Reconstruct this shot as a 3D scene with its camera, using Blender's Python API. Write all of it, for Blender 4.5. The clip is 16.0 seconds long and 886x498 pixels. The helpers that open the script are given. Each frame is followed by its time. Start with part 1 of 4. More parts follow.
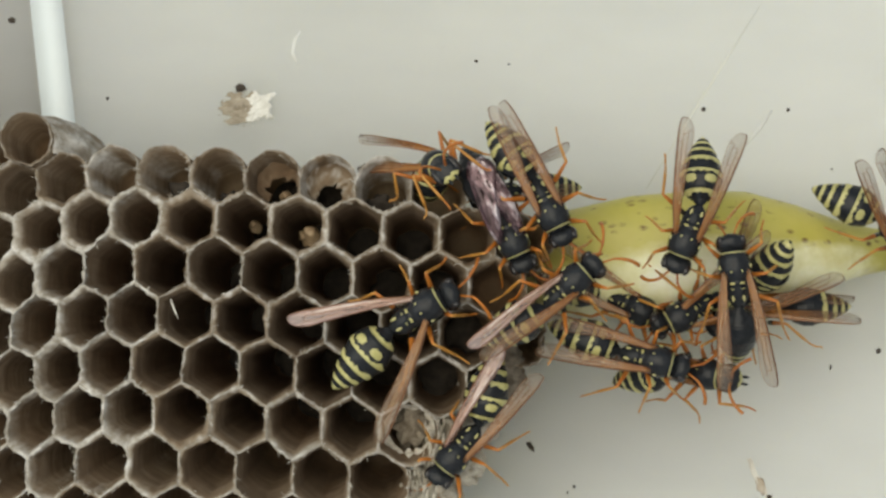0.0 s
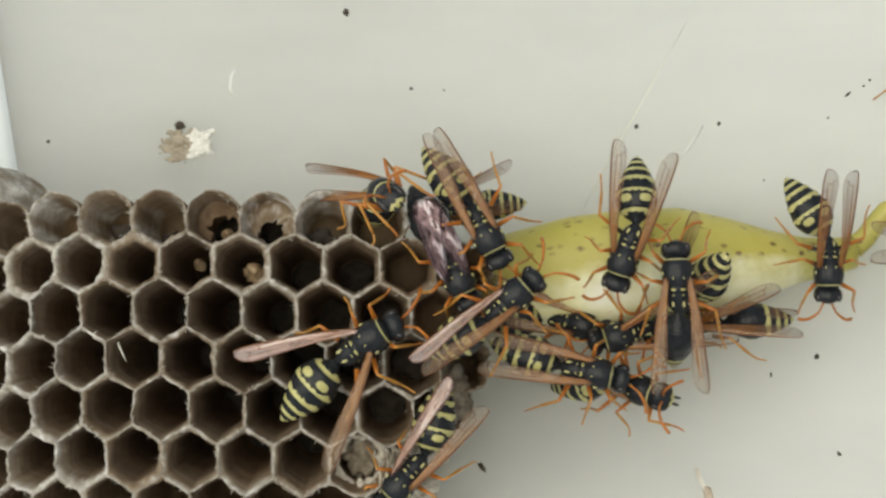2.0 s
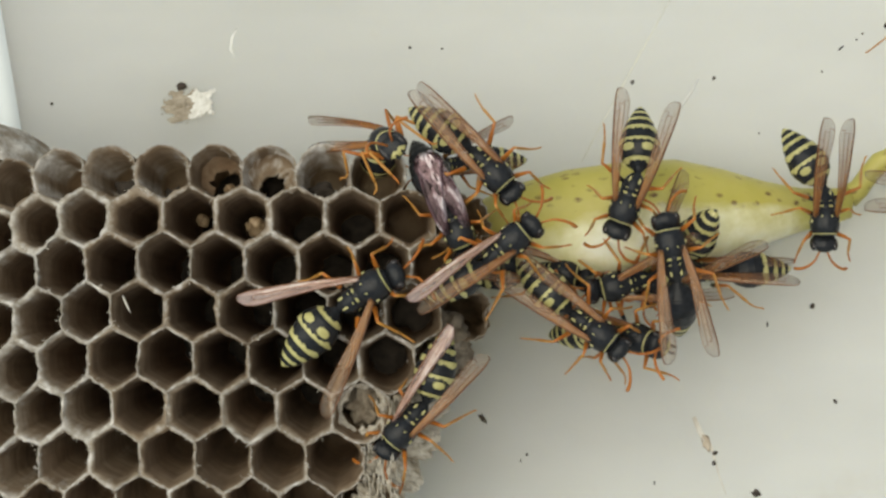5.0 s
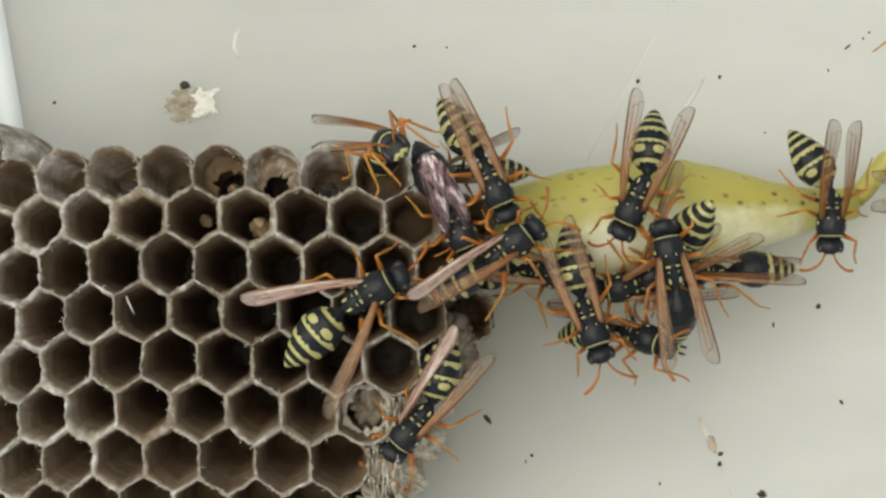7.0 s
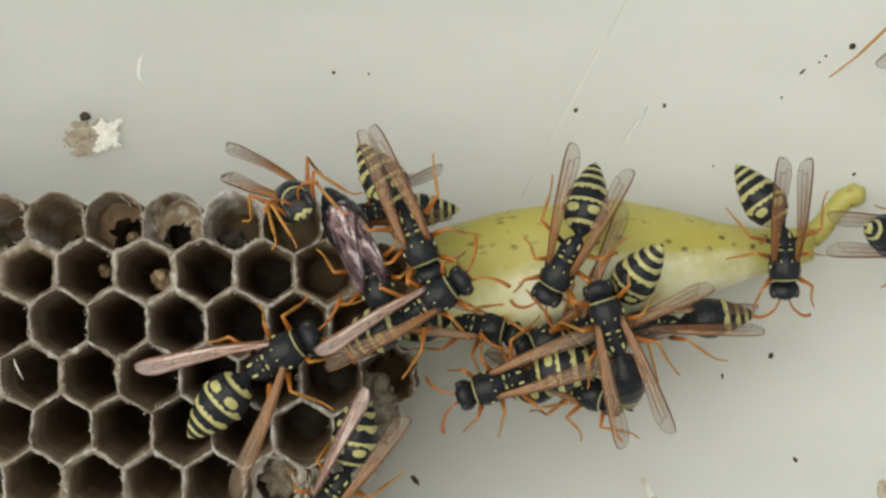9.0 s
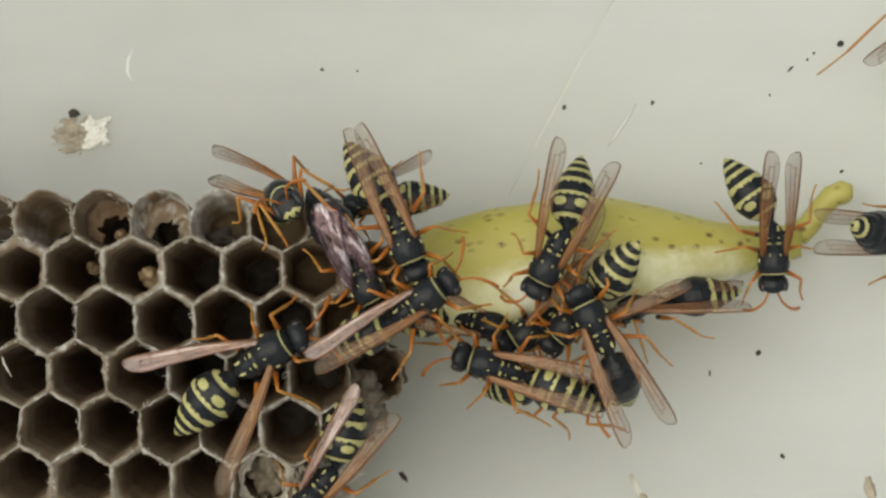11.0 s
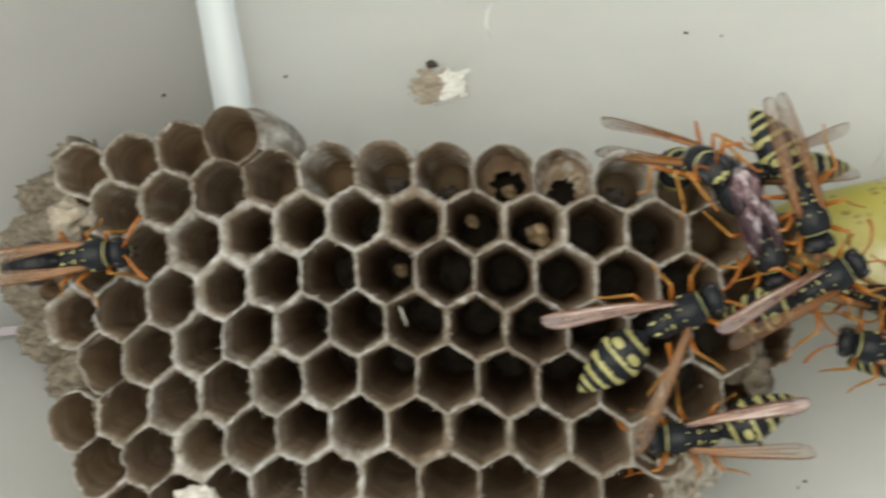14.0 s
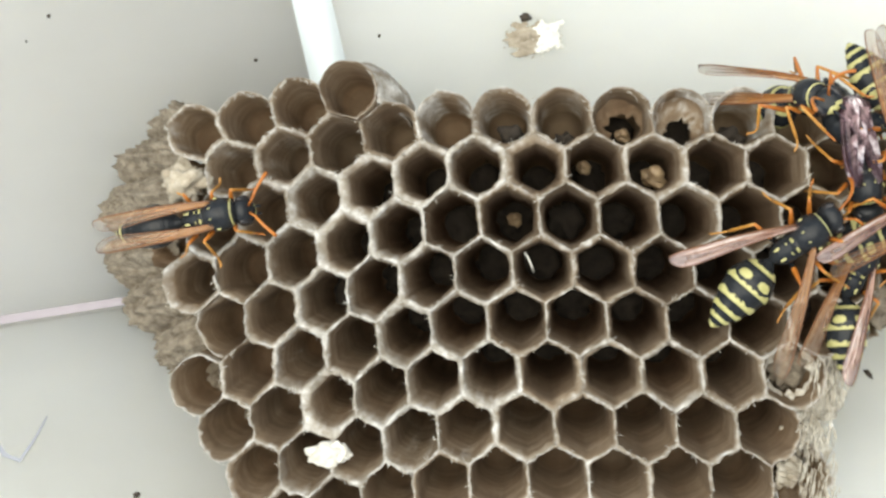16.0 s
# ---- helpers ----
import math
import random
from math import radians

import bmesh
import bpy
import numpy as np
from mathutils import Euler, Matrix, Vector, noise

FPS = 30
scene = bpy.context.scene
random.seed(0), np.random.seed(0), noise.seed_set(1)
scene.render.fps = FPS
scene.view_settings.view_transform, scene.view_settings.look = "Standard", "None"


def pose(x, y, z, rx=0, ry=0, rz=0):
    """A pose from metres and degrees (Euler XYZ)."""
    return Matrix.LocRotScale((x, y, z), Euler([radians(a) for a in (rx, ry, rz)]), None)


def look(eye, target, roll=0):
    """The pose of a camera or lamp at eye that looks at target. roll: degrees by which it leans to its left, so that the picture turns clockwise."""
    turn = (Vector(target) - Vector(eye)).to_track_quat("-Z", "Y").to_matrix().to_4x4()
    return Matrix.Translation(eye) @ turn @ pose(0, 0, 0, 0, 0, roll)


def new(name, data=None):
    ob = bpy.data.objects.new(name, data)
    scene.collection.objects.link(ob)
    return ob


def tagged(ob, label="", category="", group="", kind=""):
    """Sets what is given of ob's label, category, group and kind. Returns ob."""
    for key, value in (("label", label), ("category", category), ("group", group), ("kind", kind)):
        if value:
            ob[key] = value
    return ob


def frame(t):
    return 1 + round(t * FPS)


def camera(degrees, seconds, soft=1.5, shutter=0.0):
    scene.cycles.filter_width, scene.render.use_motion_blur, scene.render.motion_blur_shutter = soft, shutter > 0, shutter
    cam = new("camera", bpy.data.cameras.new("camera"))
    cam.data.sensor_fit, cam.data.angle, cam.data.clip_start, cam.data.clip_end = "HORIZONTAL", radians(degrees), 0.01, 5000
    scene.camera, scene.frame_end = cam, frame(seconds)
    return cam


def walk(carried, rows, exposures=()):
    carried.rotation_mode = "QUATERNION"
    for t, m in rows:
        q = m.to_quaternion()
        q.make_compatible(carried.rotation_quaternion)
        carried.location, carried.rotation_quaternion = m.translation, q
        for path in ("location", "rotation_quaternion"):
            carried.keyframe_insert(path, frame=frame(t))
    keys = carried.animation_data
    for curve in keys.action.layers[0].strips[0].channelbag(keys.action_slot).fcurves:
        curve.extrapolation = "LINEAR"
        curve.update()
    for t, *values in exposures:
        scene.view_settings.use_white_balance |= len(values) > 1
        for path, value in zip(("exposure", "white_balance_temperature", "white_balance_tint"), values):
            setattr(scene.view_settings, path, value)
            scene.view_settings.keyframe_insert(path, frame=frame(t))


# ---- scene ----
MM = 0.001

# ---- camera ----
cam = camera(36.0, 16.0, soft=2.6, shutter=0.5)
PATH = [
    (0, -0.00283, 0.00052, 0.13193, 9.49, 6.82, 3.92),
    (0.5, -0.00096, 0.00146, 0.13315, 8.69, 6.69, 2.25),
    (1, -0.00009, 0.00255, 0.13405, 8.49, 6.27, 1.49),
    (1.5, -0.00158, 0.00425, 0.13424, 8.59, 6.10, 0.93),
    (2, 0.00008, 0.00375, 0.13402, 8.79, 6.07, 0.95),
    (2.5, 0.00231, 0.00347, 0.13341, 8.56, 6.03, 0.85),
    (3, 0.00258, 0.00130, 0.13281, 8.39, 5.85, 0.87),
    (3.5, 0.00303, 0.00093, 0.13373, 8.21, 5.78, 0.66),
    (4, 0.00223, -0.00027, 0.13438, 8.40, 6.06, 0.47),
    (6.5, -0.00066, -0.00111, 0.13535, 8.83, 6.23, 0.47),
    (7, 0.00000, -0.00000, 0.13465, 8.37, 6.24, 0.47),
    (7.5, 0.00018, 0.00152, 0.13386, 8.01, 6.40, 0.34),
    (8, 0.00042, 0.00504, 0.13309, 7.77, 6.31, 0.39),
    (8.5, 0.00343, 0.00891, 0.12840, 7.28, 6.03, -0.20),
    (9, 0.00434, 0.00973, 0.12468, 6.46, 5.55, -0.23),
    (11.5, 0.00525, 0.01032, 0.12489, 5.97, 5.43, -0.25),
    (12, 0.00499, 0.01011, 0.12497, 5.76, 5.42, -0.10),
    (12.5, 0.00443, 0.01001, 0.12507, 5.56, 5.28, -0.02),
    (13, 0.00284, 0.01068, 0.12490, 5.53, 5.26, 0.20),
    (13.5, -0.01227, 0.01123, 0.12714, 4.70, 5.41, 1.82),
    (14, -0.02953, 0.01057, 0.12872, 4.18, 4.58, 2.44),
    (14.5, -0.04186, 0.00980, 0.12823, 3.97, 3.57, 2.01),
    (15, -0.04799, 0.00847, 0.12944, 4.00, 3.52, 1.11),
    (15.5, -0.04627, 0.00496, 0.13047, 4.26, 2.91, -0.03),
    (16, -0.04461, 0.00551, 0.12981, 4.14, 2.46, -0.32),
]
EXPOSURES = [(0.0, 0.48, 8300, 4), (0.5, 0.6, 8300, 4), (2.0, 0.55, 8300, 4), (8.0, 0.47, 8300, 4), (11.0, 0.38, 8350, 4), (13.0, 0.38, 8350, 4), (14.0, 0.42, 8200, 4), (14.5, 0.58, 8000, 4), (15.0, 0.92, 7900, 4), (16.0, 1.22, 7800, 4)]
walk(cam, [(t, pose(x, y, z, a, b, c)) for t, x, y, z, a, b, c in PATH], EXPOSURES)

# ---- light ----
world = bpy.data.worlds.new("room_light")
scene.world = world
world.use_nodes = True
wn = world.node_tree.nodes
sky = wn.new("ShaderNodeTexSky")
sky.sky_type, sky.sun_disc = "NISHITA", False
sky.sun_elevation, sky.sun_rotation = radians(75), radians(270)
wn["Background"].inputs["Strength"].default_value = 0.10
world.node_tree.links.new(sky.outputs[0], wn["Background"].inputs["Color"])
sun = new("sun", bpy.data.lights.new("sun", "SUN"))
sun.data.energy, sun.data.angle, sun.data.color = 0.30, radians(90), (1.0, 0.90, 0.75)
sun.matrix_world = look((0.20, -0.08, 0.34), (-0.02, 0.01, 0.0))
# unseen area lamp added close overhead to brighten the left side
fill_lamp = new("fill_light", bpy.data.lights.new("fill_light", "AREA"))
fill_lamp.data.shape, fill_lamp.data.size, fill_lamp.data.size_y = "RECTANGLE", 0.34, 0.46
fill_lamp.data.energy, fill_lamp.data.color = 0.66, (0.92, 0.97, 1.0)
fill_lamp.matrix_world = look((-0.14, 0.025, 0.235), (-0.09, 0.025, 0.0))


# ---- materials ----
def shader(name, rough=0.6, metal=0.0, spec=0.5):
    m = bpy.data.materials.new(name)
    m.use_nodes = True
    b = m.node_tree.nodes["Principled BSDF"]
    b.inputs["Roughness"].default_value = rough
    b.inputs["Metallic"].default_value = metal
    b.inputs["Specular IOR Level"].default_value = spec
    return m, m.node_tree, b


def node(tree, kind, **settings):
    n = tree.nodes.new(kind)
    for k, v in settings.items():
        n.inputs[k].default_value = v
    return n


def ramp(tree, fac, stops):
    n = tree.nodes.new("ShaderNodeValToRGB")
    e = n.color_ramp.elements
    while len(e) < len(stops):
        e.new(0.5)
    for i, (p, c) in enumerate(stops):
        e[i].position, e[i].color = p, (*c, 1)
    tree.links.new(fac, n.inputs[0])
    return n.outputs[0]


def mixed(tree, fac, a, b, mode="MIX"):
    n = tree.nodes.new("ShaderNodeMix")
    n.data_type, n.blend_type = "RGBA", mode
    for s, v in ((n.inputs[0], fac), (n.inputs[6], a), (n.inputs[7], b)):
        if isinstance(v, (tuple, float, int)):
            s.default_value = (*v, 1) if isinstance(v, tuple) else v
        else:
            tree.links.new(v, s)
    return n.outputs[2]


def noisy(tree, scale, detail=4.0, coords=None, rough=0.6):
    n = node(tree, "ShaderNodeTexNoise", Scale=scale, Detail=detail, Roughness=rough)
    if coords is not None:
        tree.links.new(coords, n.inputs["Vector"])
    return n.outputs["Fac"]


def stretched(tree, coords, sx, sy, sz):
    n = tree.nodes.new("ShaderNodeMapping")
    n.inputs["Scale"].default_value = (sx, sy, sz)
    tree.links.new(coords, n.inputs["Vector"])
    return n.outputs[0]


def bumped(tree, b, height, strength, distance):
    n = node(tree, "ShaderNodeBump", Strength=strength, Distance=distance)
    tree.links.new(height, n.inputs["Height"])
    tree.links.new(n.outputs[0], b.inputs["Normal"])


def two_tone(name, c1, c2, scale, rough=0.6, bump=0.3, dist=0.0001, spec=0.5, fine=6.0):
    m, t, b = shader(name, rough, spec=spec)
    co = t.nodes.new("ShaderNodeTexCoord").outputs["Object"]
    col = ramp(t, noisy(t, scale, 5, co), [(0.3, c1), (0.7, c2)])
    t.links.new(col, b.inputs["Base Color"])
    bumped(t, b, noisy(t, scale * fine, 3, co), bump, dist)
    return m


def paper_material():
    m, t, b = shader("wasp_paper", 0.9, spec=0.12)
    co = t.nodes.new("ShaderNodeTexCoord").outputs["Object"]
    up = t.nodes.new("ShaderNodeAttribute")
    up.attribute_name = "rim"
    own = t.nodes.new("ShaderNodeObjectInfo").outputs["Random"]
    bands = noisy(t, 1.0, 4, stretched(t, co, 160, 160, 1500), 0.7)
    blot = noisy(t, 420, 4, co)
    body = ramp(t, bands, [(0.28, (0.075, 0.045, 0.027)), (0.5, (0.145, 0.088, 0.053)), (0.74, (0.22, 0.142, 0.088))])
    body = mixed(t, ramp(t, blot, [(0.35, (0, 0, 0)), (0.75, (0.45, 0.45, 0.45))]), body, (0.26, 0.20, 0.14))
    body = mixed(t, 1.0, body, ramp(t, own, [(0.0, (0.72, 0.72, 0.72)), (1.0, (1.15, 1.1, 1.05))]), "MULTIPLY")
    # shade of the deep cells, multiplied into the paper colour
    shade_attr = t.nodes.new("ShaderNodeAttribute")
    shade_attr.attribute_name = "cell_shade"
    body = mixed(t, shade_attr.outputs["Fac"], body, mixed(t, 1.0, body, (0.54, 0.48, 0.45), "MULTIPLY"))
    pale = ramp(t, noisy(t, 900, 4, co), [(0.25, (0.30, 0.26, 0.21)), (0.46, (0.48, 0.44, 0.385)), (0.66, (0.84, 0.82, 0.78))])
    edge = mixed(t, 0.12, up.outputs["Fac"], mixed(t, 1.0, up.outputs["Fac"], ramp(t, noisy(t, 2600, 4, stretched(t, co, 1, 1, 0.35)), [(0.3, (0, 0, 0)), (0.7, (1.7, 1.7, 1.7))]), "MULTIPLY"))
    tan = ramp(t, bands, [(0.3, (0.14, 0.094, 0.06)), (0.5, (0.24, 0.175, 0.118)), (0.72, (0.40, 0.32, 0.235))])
    # pale rim paper, then tan down the wall with light painted in
    lit_tan = mixed(t, ramp(t, edge, [(0.0, (0, 0, 0)), (0.55, (1, 1, 1))]), body, tan)
    t.links.new(mixed(t, ramp(t, edge, [(0.45, (0, 0, 0)), (0.95, (1, 1, 1))]), lit_tan, pale), b.inputs["Base Color"])
    bumped(t, b, noisy(t, 1.0, 5, stretched(t, co, 1500, 1500, 5000), 0.7), 0.7, 0.00014)
    # thin paper lets some light through
    thin = t.nodes.new("ShaderNodeBsdfTranslucent")
    thin.inputs["Color"].default_value = (0.50, 0.38, 0.25, 1)
    both = t.nodes.new("ShaderNodeMixShader")
    both.inputs[0].default_value = 0.24
    t.links.new(b.outputs[0], both.inputs[1])
    t.links.new(thin.outputs[0], both.inputs[2])
    t.links.new(both.outputs[0], t.nodes["Material Output"].inputs["Surface"])
    return m


def skin_material():
    m, t, b = shader("pear_skin", 0.38)
    co = t.nodes.new("ShaderNodeTexCoord").outputs["Object"]
    base = ramp(t, noisy(t, 120, 4, co), [(0.3, (0.44, 0.39, 0.07)), (0.7, (0.57, 0.50, 0.15))])
    v = node(t, "ShaderNodeTexVoronoi", Scale=1050.0)
    t.links.new(stretched(t, co, 0.55, 1.0, 1.0), v.inputs["Vector"])
    dots = ramp(t, v.outputs["Distance"], [(0.18, (1, 1, 1)), (0.34, (0, 0, 0))])
    some = ramp(t, noisy(t, 420, 2, co), [(0.46, (0, 0, 0)), (0.54, (1, 1, 1))])
    fleck = mixed(t, 1.0, dots, some, "MULTIPLY")
    skin = mixed(t, mixed(t, 1.0, fleck, ramp(t, noisy(t, 1500, 3, co), [(0.35, (0.15, 0.15, 0.15)), (0.6, (1, 1, 1))]), "MULTIPLY"), base, (0.15, 0.075, 0.02))
    at = t.nodes.new("ShaderNodeAttribute")
    at.attribute_name = "rim"
    pulp = ramp(t, noisy(t, 240, 4, co), [(0.3, (0.55, 0.50, 0.20)), (0.5, (0.72, 0.69, 0.42)), (0.7, (0.85, 0.84, 0.68))])
    shift = mixed(t, 0.28, at.outputs["Fac"], noisy(t, 330, 4, co))
    t.links.new(mixed(t, ramp(t, shift, [(0.36, (0, 0, 0)), (0.56, (1, 1, 1))]), skin, pulp), b.inputs["Base Color"])
    bumped(t, b, noisy(t, 900, 3, co), 0.25, 0.0001)
    b.inputs["Subsurface Weight"].default_value = 0.12
    b.inputs["Subsurface Radius"].default_value = (0.002, 0.0015, 0.0006)
    return m


def wing_material():
    m, t, b = shader("wing_membrane", 0.22, spec=0.8)
    co = t.nodes.new("ShaderNodeTexCoord").outputs["Object"]
    at = t.nodes.new("ShaderNodeAttribute")
    at.attribute_name = "rim"
    col = mixed(t, at.outputs["Fac"], (0.30, 0.105, 0.02), (0.11, 0.085, 0.07))
    streak = noisy(t, 1.0, 3, stretched(t, co, 110, 2400, 110))
    col = mixed(t, ramp(t, streak, [(0.46, (0, 0, 0)), (0.66, (0.5, 0.5, 0.5))]), col, (0.55, 0.29, 0.11))
    t.links.new(mixed(t, ramp(t, noisy(t, 700, 4, co), [(0.45, (0, 0, 0)), (0.85, (0.6, 0.6, 0.6))]), col, (0.13, 0.06, 0.04)), b.inputs["Base Color"])
    alpha = t.nodes.new("ShaderNodeMapRange")
    alpha.inputs["To Min"].default_value, alpha.inputs["To Max"].default_value = 0.80, 0.34
    t.links.new(at.outputs["Fac"], alpha.inputs["Value"])
    t.links.new(alpha.outputs[0], b.inputs["Alpha"])
    b.inputs["Specular Tint"].default_value = (1.0, 0.93, 0.82, 1)
    b.inputs["Coat Weight"].default_value = 0.35
    b.inputs["Coat Roughness"].default_value = 0.12
    bumped(t, b, noisy(t, 1.0, 3, stretched(t, co, 300, 3200, 300)), 0.9, 0.00016)
    return m


def pink_material():
    m, t, b = shader("pink_glint_wing", 0.2, 0.25, 1.0)
    co = t.nodes.new("ShaderNodeTexCoord").outputs["Object"]
    at = t.nodes.new("ShaderNodeAttribute")
    at.attribute_name = "rim"
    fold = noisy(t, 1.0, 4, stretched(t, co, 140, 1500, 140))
    # pale end of the ramp paints reflected glints along the folds
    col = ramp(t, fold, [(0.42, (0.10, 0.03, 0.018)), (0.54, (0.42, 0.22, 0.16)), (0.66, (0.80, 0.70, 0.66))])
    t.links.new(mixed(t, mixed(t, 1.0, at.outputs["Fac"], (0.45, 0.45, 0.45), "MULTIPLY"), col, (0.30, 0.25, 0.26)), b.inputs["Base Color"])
    b.inputs["Alpha"].default_value = 0.86
    b.inputs["Coat Weight"].default_value = 0.6
    bumped(t, b, fold, 1.0, 0.0004)
    return m


def sheen_material():
    m, t, b = shader("dark_glint_wing", 0.2, 0.5, 0.9)
    co = t.nodes.new("ShaderNodeTexCoord").outputs["Object"]
    fold = noisy(t, 1.0, 4, stretched(t, co, 220, 1300, 220))
    # silvery highlights are part of the base colour here
    t.links.new(ramp(t, fold, [(0.38, (0.03, 0.012, 0.014)), (0.54, (0.14, 0.075, 0.09)), (0.66, (0.72, 0.66, 0.70))]), b.inputs["Base Color"])
    b.inputs["Alpha"].default_value = 0.95
    bumped(t, b, fold, 1.0, 0.0003)
    return m


SHEEN = sheen_material()
PINKISH = pink_material()
PAPER = paper_material()
SKIN = skin_material()
WING = wing_material()
VEIN = two_tone("wing_vein", (0.10, 0.038, 0.014), (0.20, 0.08, 0.028), 900, 0.4)
BLACK = two_tone("black_cuticle", (0.012, 0.0135, 0.0155), (0.024, 0.026, 0.029), 1500, 0.2, 0.22, 0.00003, 0.2)
YELLOW = two_tone("yellow_cuticle", (0.39, 0.355, 0.125), (0.54, 0.50, 0.23), 1100, 0.42, 0.2, 0.00003)
ORANGE = two_tone("orange_cuticle", (0.34, 0.095, 0.016), (0.52, 0.18, 0.03), 700, 0.4, 0.2, 0.00003)
AMBER = two_tone("amber_cuticle", (0.40, 0.16, 0.03), (0.56, 0.27, 0.06), 700, 0.4, 0.2, 0.00003)
DIM_SILK = two_tone("dull_silk", (0.30, 0.245, 0.18), (0.52, 0.46, 0.37), 900, 0.85, 0.8, 0.00015)
SILK = two_tone("silk", (0.55, 0.50, 0.42), (0.80, 0.77, 0.70), 700, 0.75, 0.6, 0.0001)
GRUB = two_tone("larva_skin", (0.20, 0.125, 0.07), (0.42, 0.31, 0.19), 700, 0.5, 0.3)
CRUMB = two_tone("dark_crumb", (0.02, 0.016, 0.012), (0.07, 0.05, 0.035), 3000, 0.8)
# for dried debris, and for lumps that stand in for shade in cells
HOLLOW = two_tone("debris_and_shade", (0.02, 0.0155, 0.012), (0.05, 0.038, 0.028), 900, 0.9)


def board_material(name, c1, c2, rough, milky=0.85):
    m, t, b = shader(name, rough)
    co = t.nodes.new("ShaderNodeTexCoord").outputs["Object"]
    soft = noisy(t, 1.0, 4, stretched(t, co, 18, 45, 18))
    col = ramp(t, soft, [(0.3, c1), (0.7, c2)])
    stain = ramp(t, noisy(t, 60, 5, co, 0.7), [(0.62, (0, 0, 0)), (0.8, (0.35, 0.35, 0.35))])
    t.links.new(mixed(t, stain, col, (0.55, 0.50, 0.42)), b.inputs["Base Color"])
    r = ramp(t, noisy(t, 40, 2, co), [(0.2, (rough - 0.03,) * 3), (0.8, (rough + 0.03,) * 3)])
    t.links.new(r, b.inputs["Roughness"])
    bumped(t, b, noisy(t, 240, 4, co), 0.08, 0.0003)
    b.inputs["Subsurface Weight"].default_value = milky
    b.inputs["Subsurface Radius"].default_value = (0.060, 0.057, 0.050)
    b.inputs["Subsurface Scale"].default_value = 1.0
    return m


BOARD = board_material("white_plastic", (0.575, 0.58, 0.55), (0.66, 0.665, 0.63), 0.32)
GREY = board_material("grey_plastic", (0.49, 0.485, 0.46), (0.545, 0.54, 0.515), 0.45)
# lighter and bluer than the floor, in place of a reflection
EDGE_SHINE = board_material("edge_reflection", (0.62, 0.675, 0.685), (0.68, 0.735, 0.745), 0.3, 0.1)
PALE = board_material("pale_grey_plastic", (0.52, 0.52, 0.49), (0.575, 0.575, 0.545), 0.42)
PINK = two_tone("pink_line", (0.275, 0.24, 0.265), (0.315, 0.275, 0.30), 400, 0.5)
BLUISH = two_tone("faded_pen", (0.265, 0.275, 0.315), (0.30, 0.31, 0.345), 500, 0.5)


# ---- mesh helpers ----
def part(name, bm, mats, parent=None, label="", m=None):
    me = bpy.data.meshes.new(name)
    bmesh.ops.recalc_face_normals(bm, faces=bm.faces)
    bm.to_mesh(me)
    bm.free()
    for k in mats if isinstance(mats, (list, tuple)) else [mats]:
        me.materials.append(k)
    for p in me.polygons:
        p.use_smooth = True
    ob = new(name, me)
    ob.parent = parent
    if m is not None:
        ob.matrix_basis = m
    if label:
        tagged(ob, label)
    return ob


def tube(bm, pts, radii, n=8, mat=0, flat=1.0, mat_at=None, cap=True):
    """A tapered tube along points, in millimetres."""
    pts = [Vector(p) for p in pts]
    rings, side = [], None
    for i, p in enumerate(pts):
        way = (pts[min(i + 1, len(pts) - 1)] - pts[max(i - 1, 0)]).normalized()
        if side is None:
            side = way.cross(Vector((0.13, 0.21, 1))).normalized()
        side = (side - way * side.dot(way)).normalized()
        up = way.cross(side)
        rings.append([bm.verts.new((p + radii[i] * (math.cos(a) * side + flat * math.sin(a) * up)) * MM) for a in [2 * math.pi * k / n for k in range(n)]])
    for i in range(len(rings) - 1):
        for k in range(n):
            f = bm.faces.new((rings[i][k], rings[i][(k + 1) % n], rings[i + 1][(k + 1) % n], rings[i + 1][k]))
            f.material_index = mat_at(i, k) if mat_at else mat
    if cap:
        for r, i in ((rings[0], 0), (rings[-1], len(rings) - 2)):
            f = bm.faces.new(r)
            f.material_index = mat_at(i, 0) if mat_at else mat
    return rings


def lathe(bm, rings, n=24, mat_at=None):
    """Elliptic rings along x: (x, centre z, half width, half height), in millimetres."""
    loops = []
    for x, cz, hw, hh in rings:
        loops.append([bm.verts.new(Vector((x, hw * math.cos(a), cz + hh * math.sin(a))) * MM) for a in [2 * math.pi * k / n for k in range(n)]])
    for i in range(len(loops) - 1):
        for k in range(n):
            f = bm.faces.new((loops[i][k], loops[i][(k + 1) % n], loops[i + 1][(k + 1) % n], loops[i + 1][k]))
            if mat_at:
                f.material_index = mat_at((rings[i][0] + rings[i + 1][0]) / 2, 2 * math.pi * (k + 0.5) / n, i)
    bm.faces.new(loops[0])
    bm.faces.new(loops[-1])


def ball(bm, c, r, n=12, mat=0):
    made = bmesh.ops.create_uvsphere(bm, u_segments=n, v_segments=max(6, n * 2 // 3), radius=1.0, matrix=Matrix.Translation(Vector(c) * MM) @ Matrix.Diagonal((r[0] * MM, r[1] * MM, r[2] * MM, 1)))
    for f in {f for v in made["verts"] for f in v.link_faces}:
        f.material_index = mat


def lump(bm, c, r, rough=0.25, seed=0.0, sub=3):
    made = bmesh.ops.create_icosphere(bm, subdivisions=sub, radius=1.0)
    for v in made["verts"]:
        d = v.co.copy()
        k = 1 + rough * (noise.noise(d * 1.7 + Vector((seed, 0, 0))) + 0.6 * noise.noise(d * 4 + Vector((seed, 5, 0))))
        v.co = Vector((c[0] + d.x * r[0] * k, c[1] + d.y * r[1] * k, c[2] + d.z * r[2] * k)) * MM


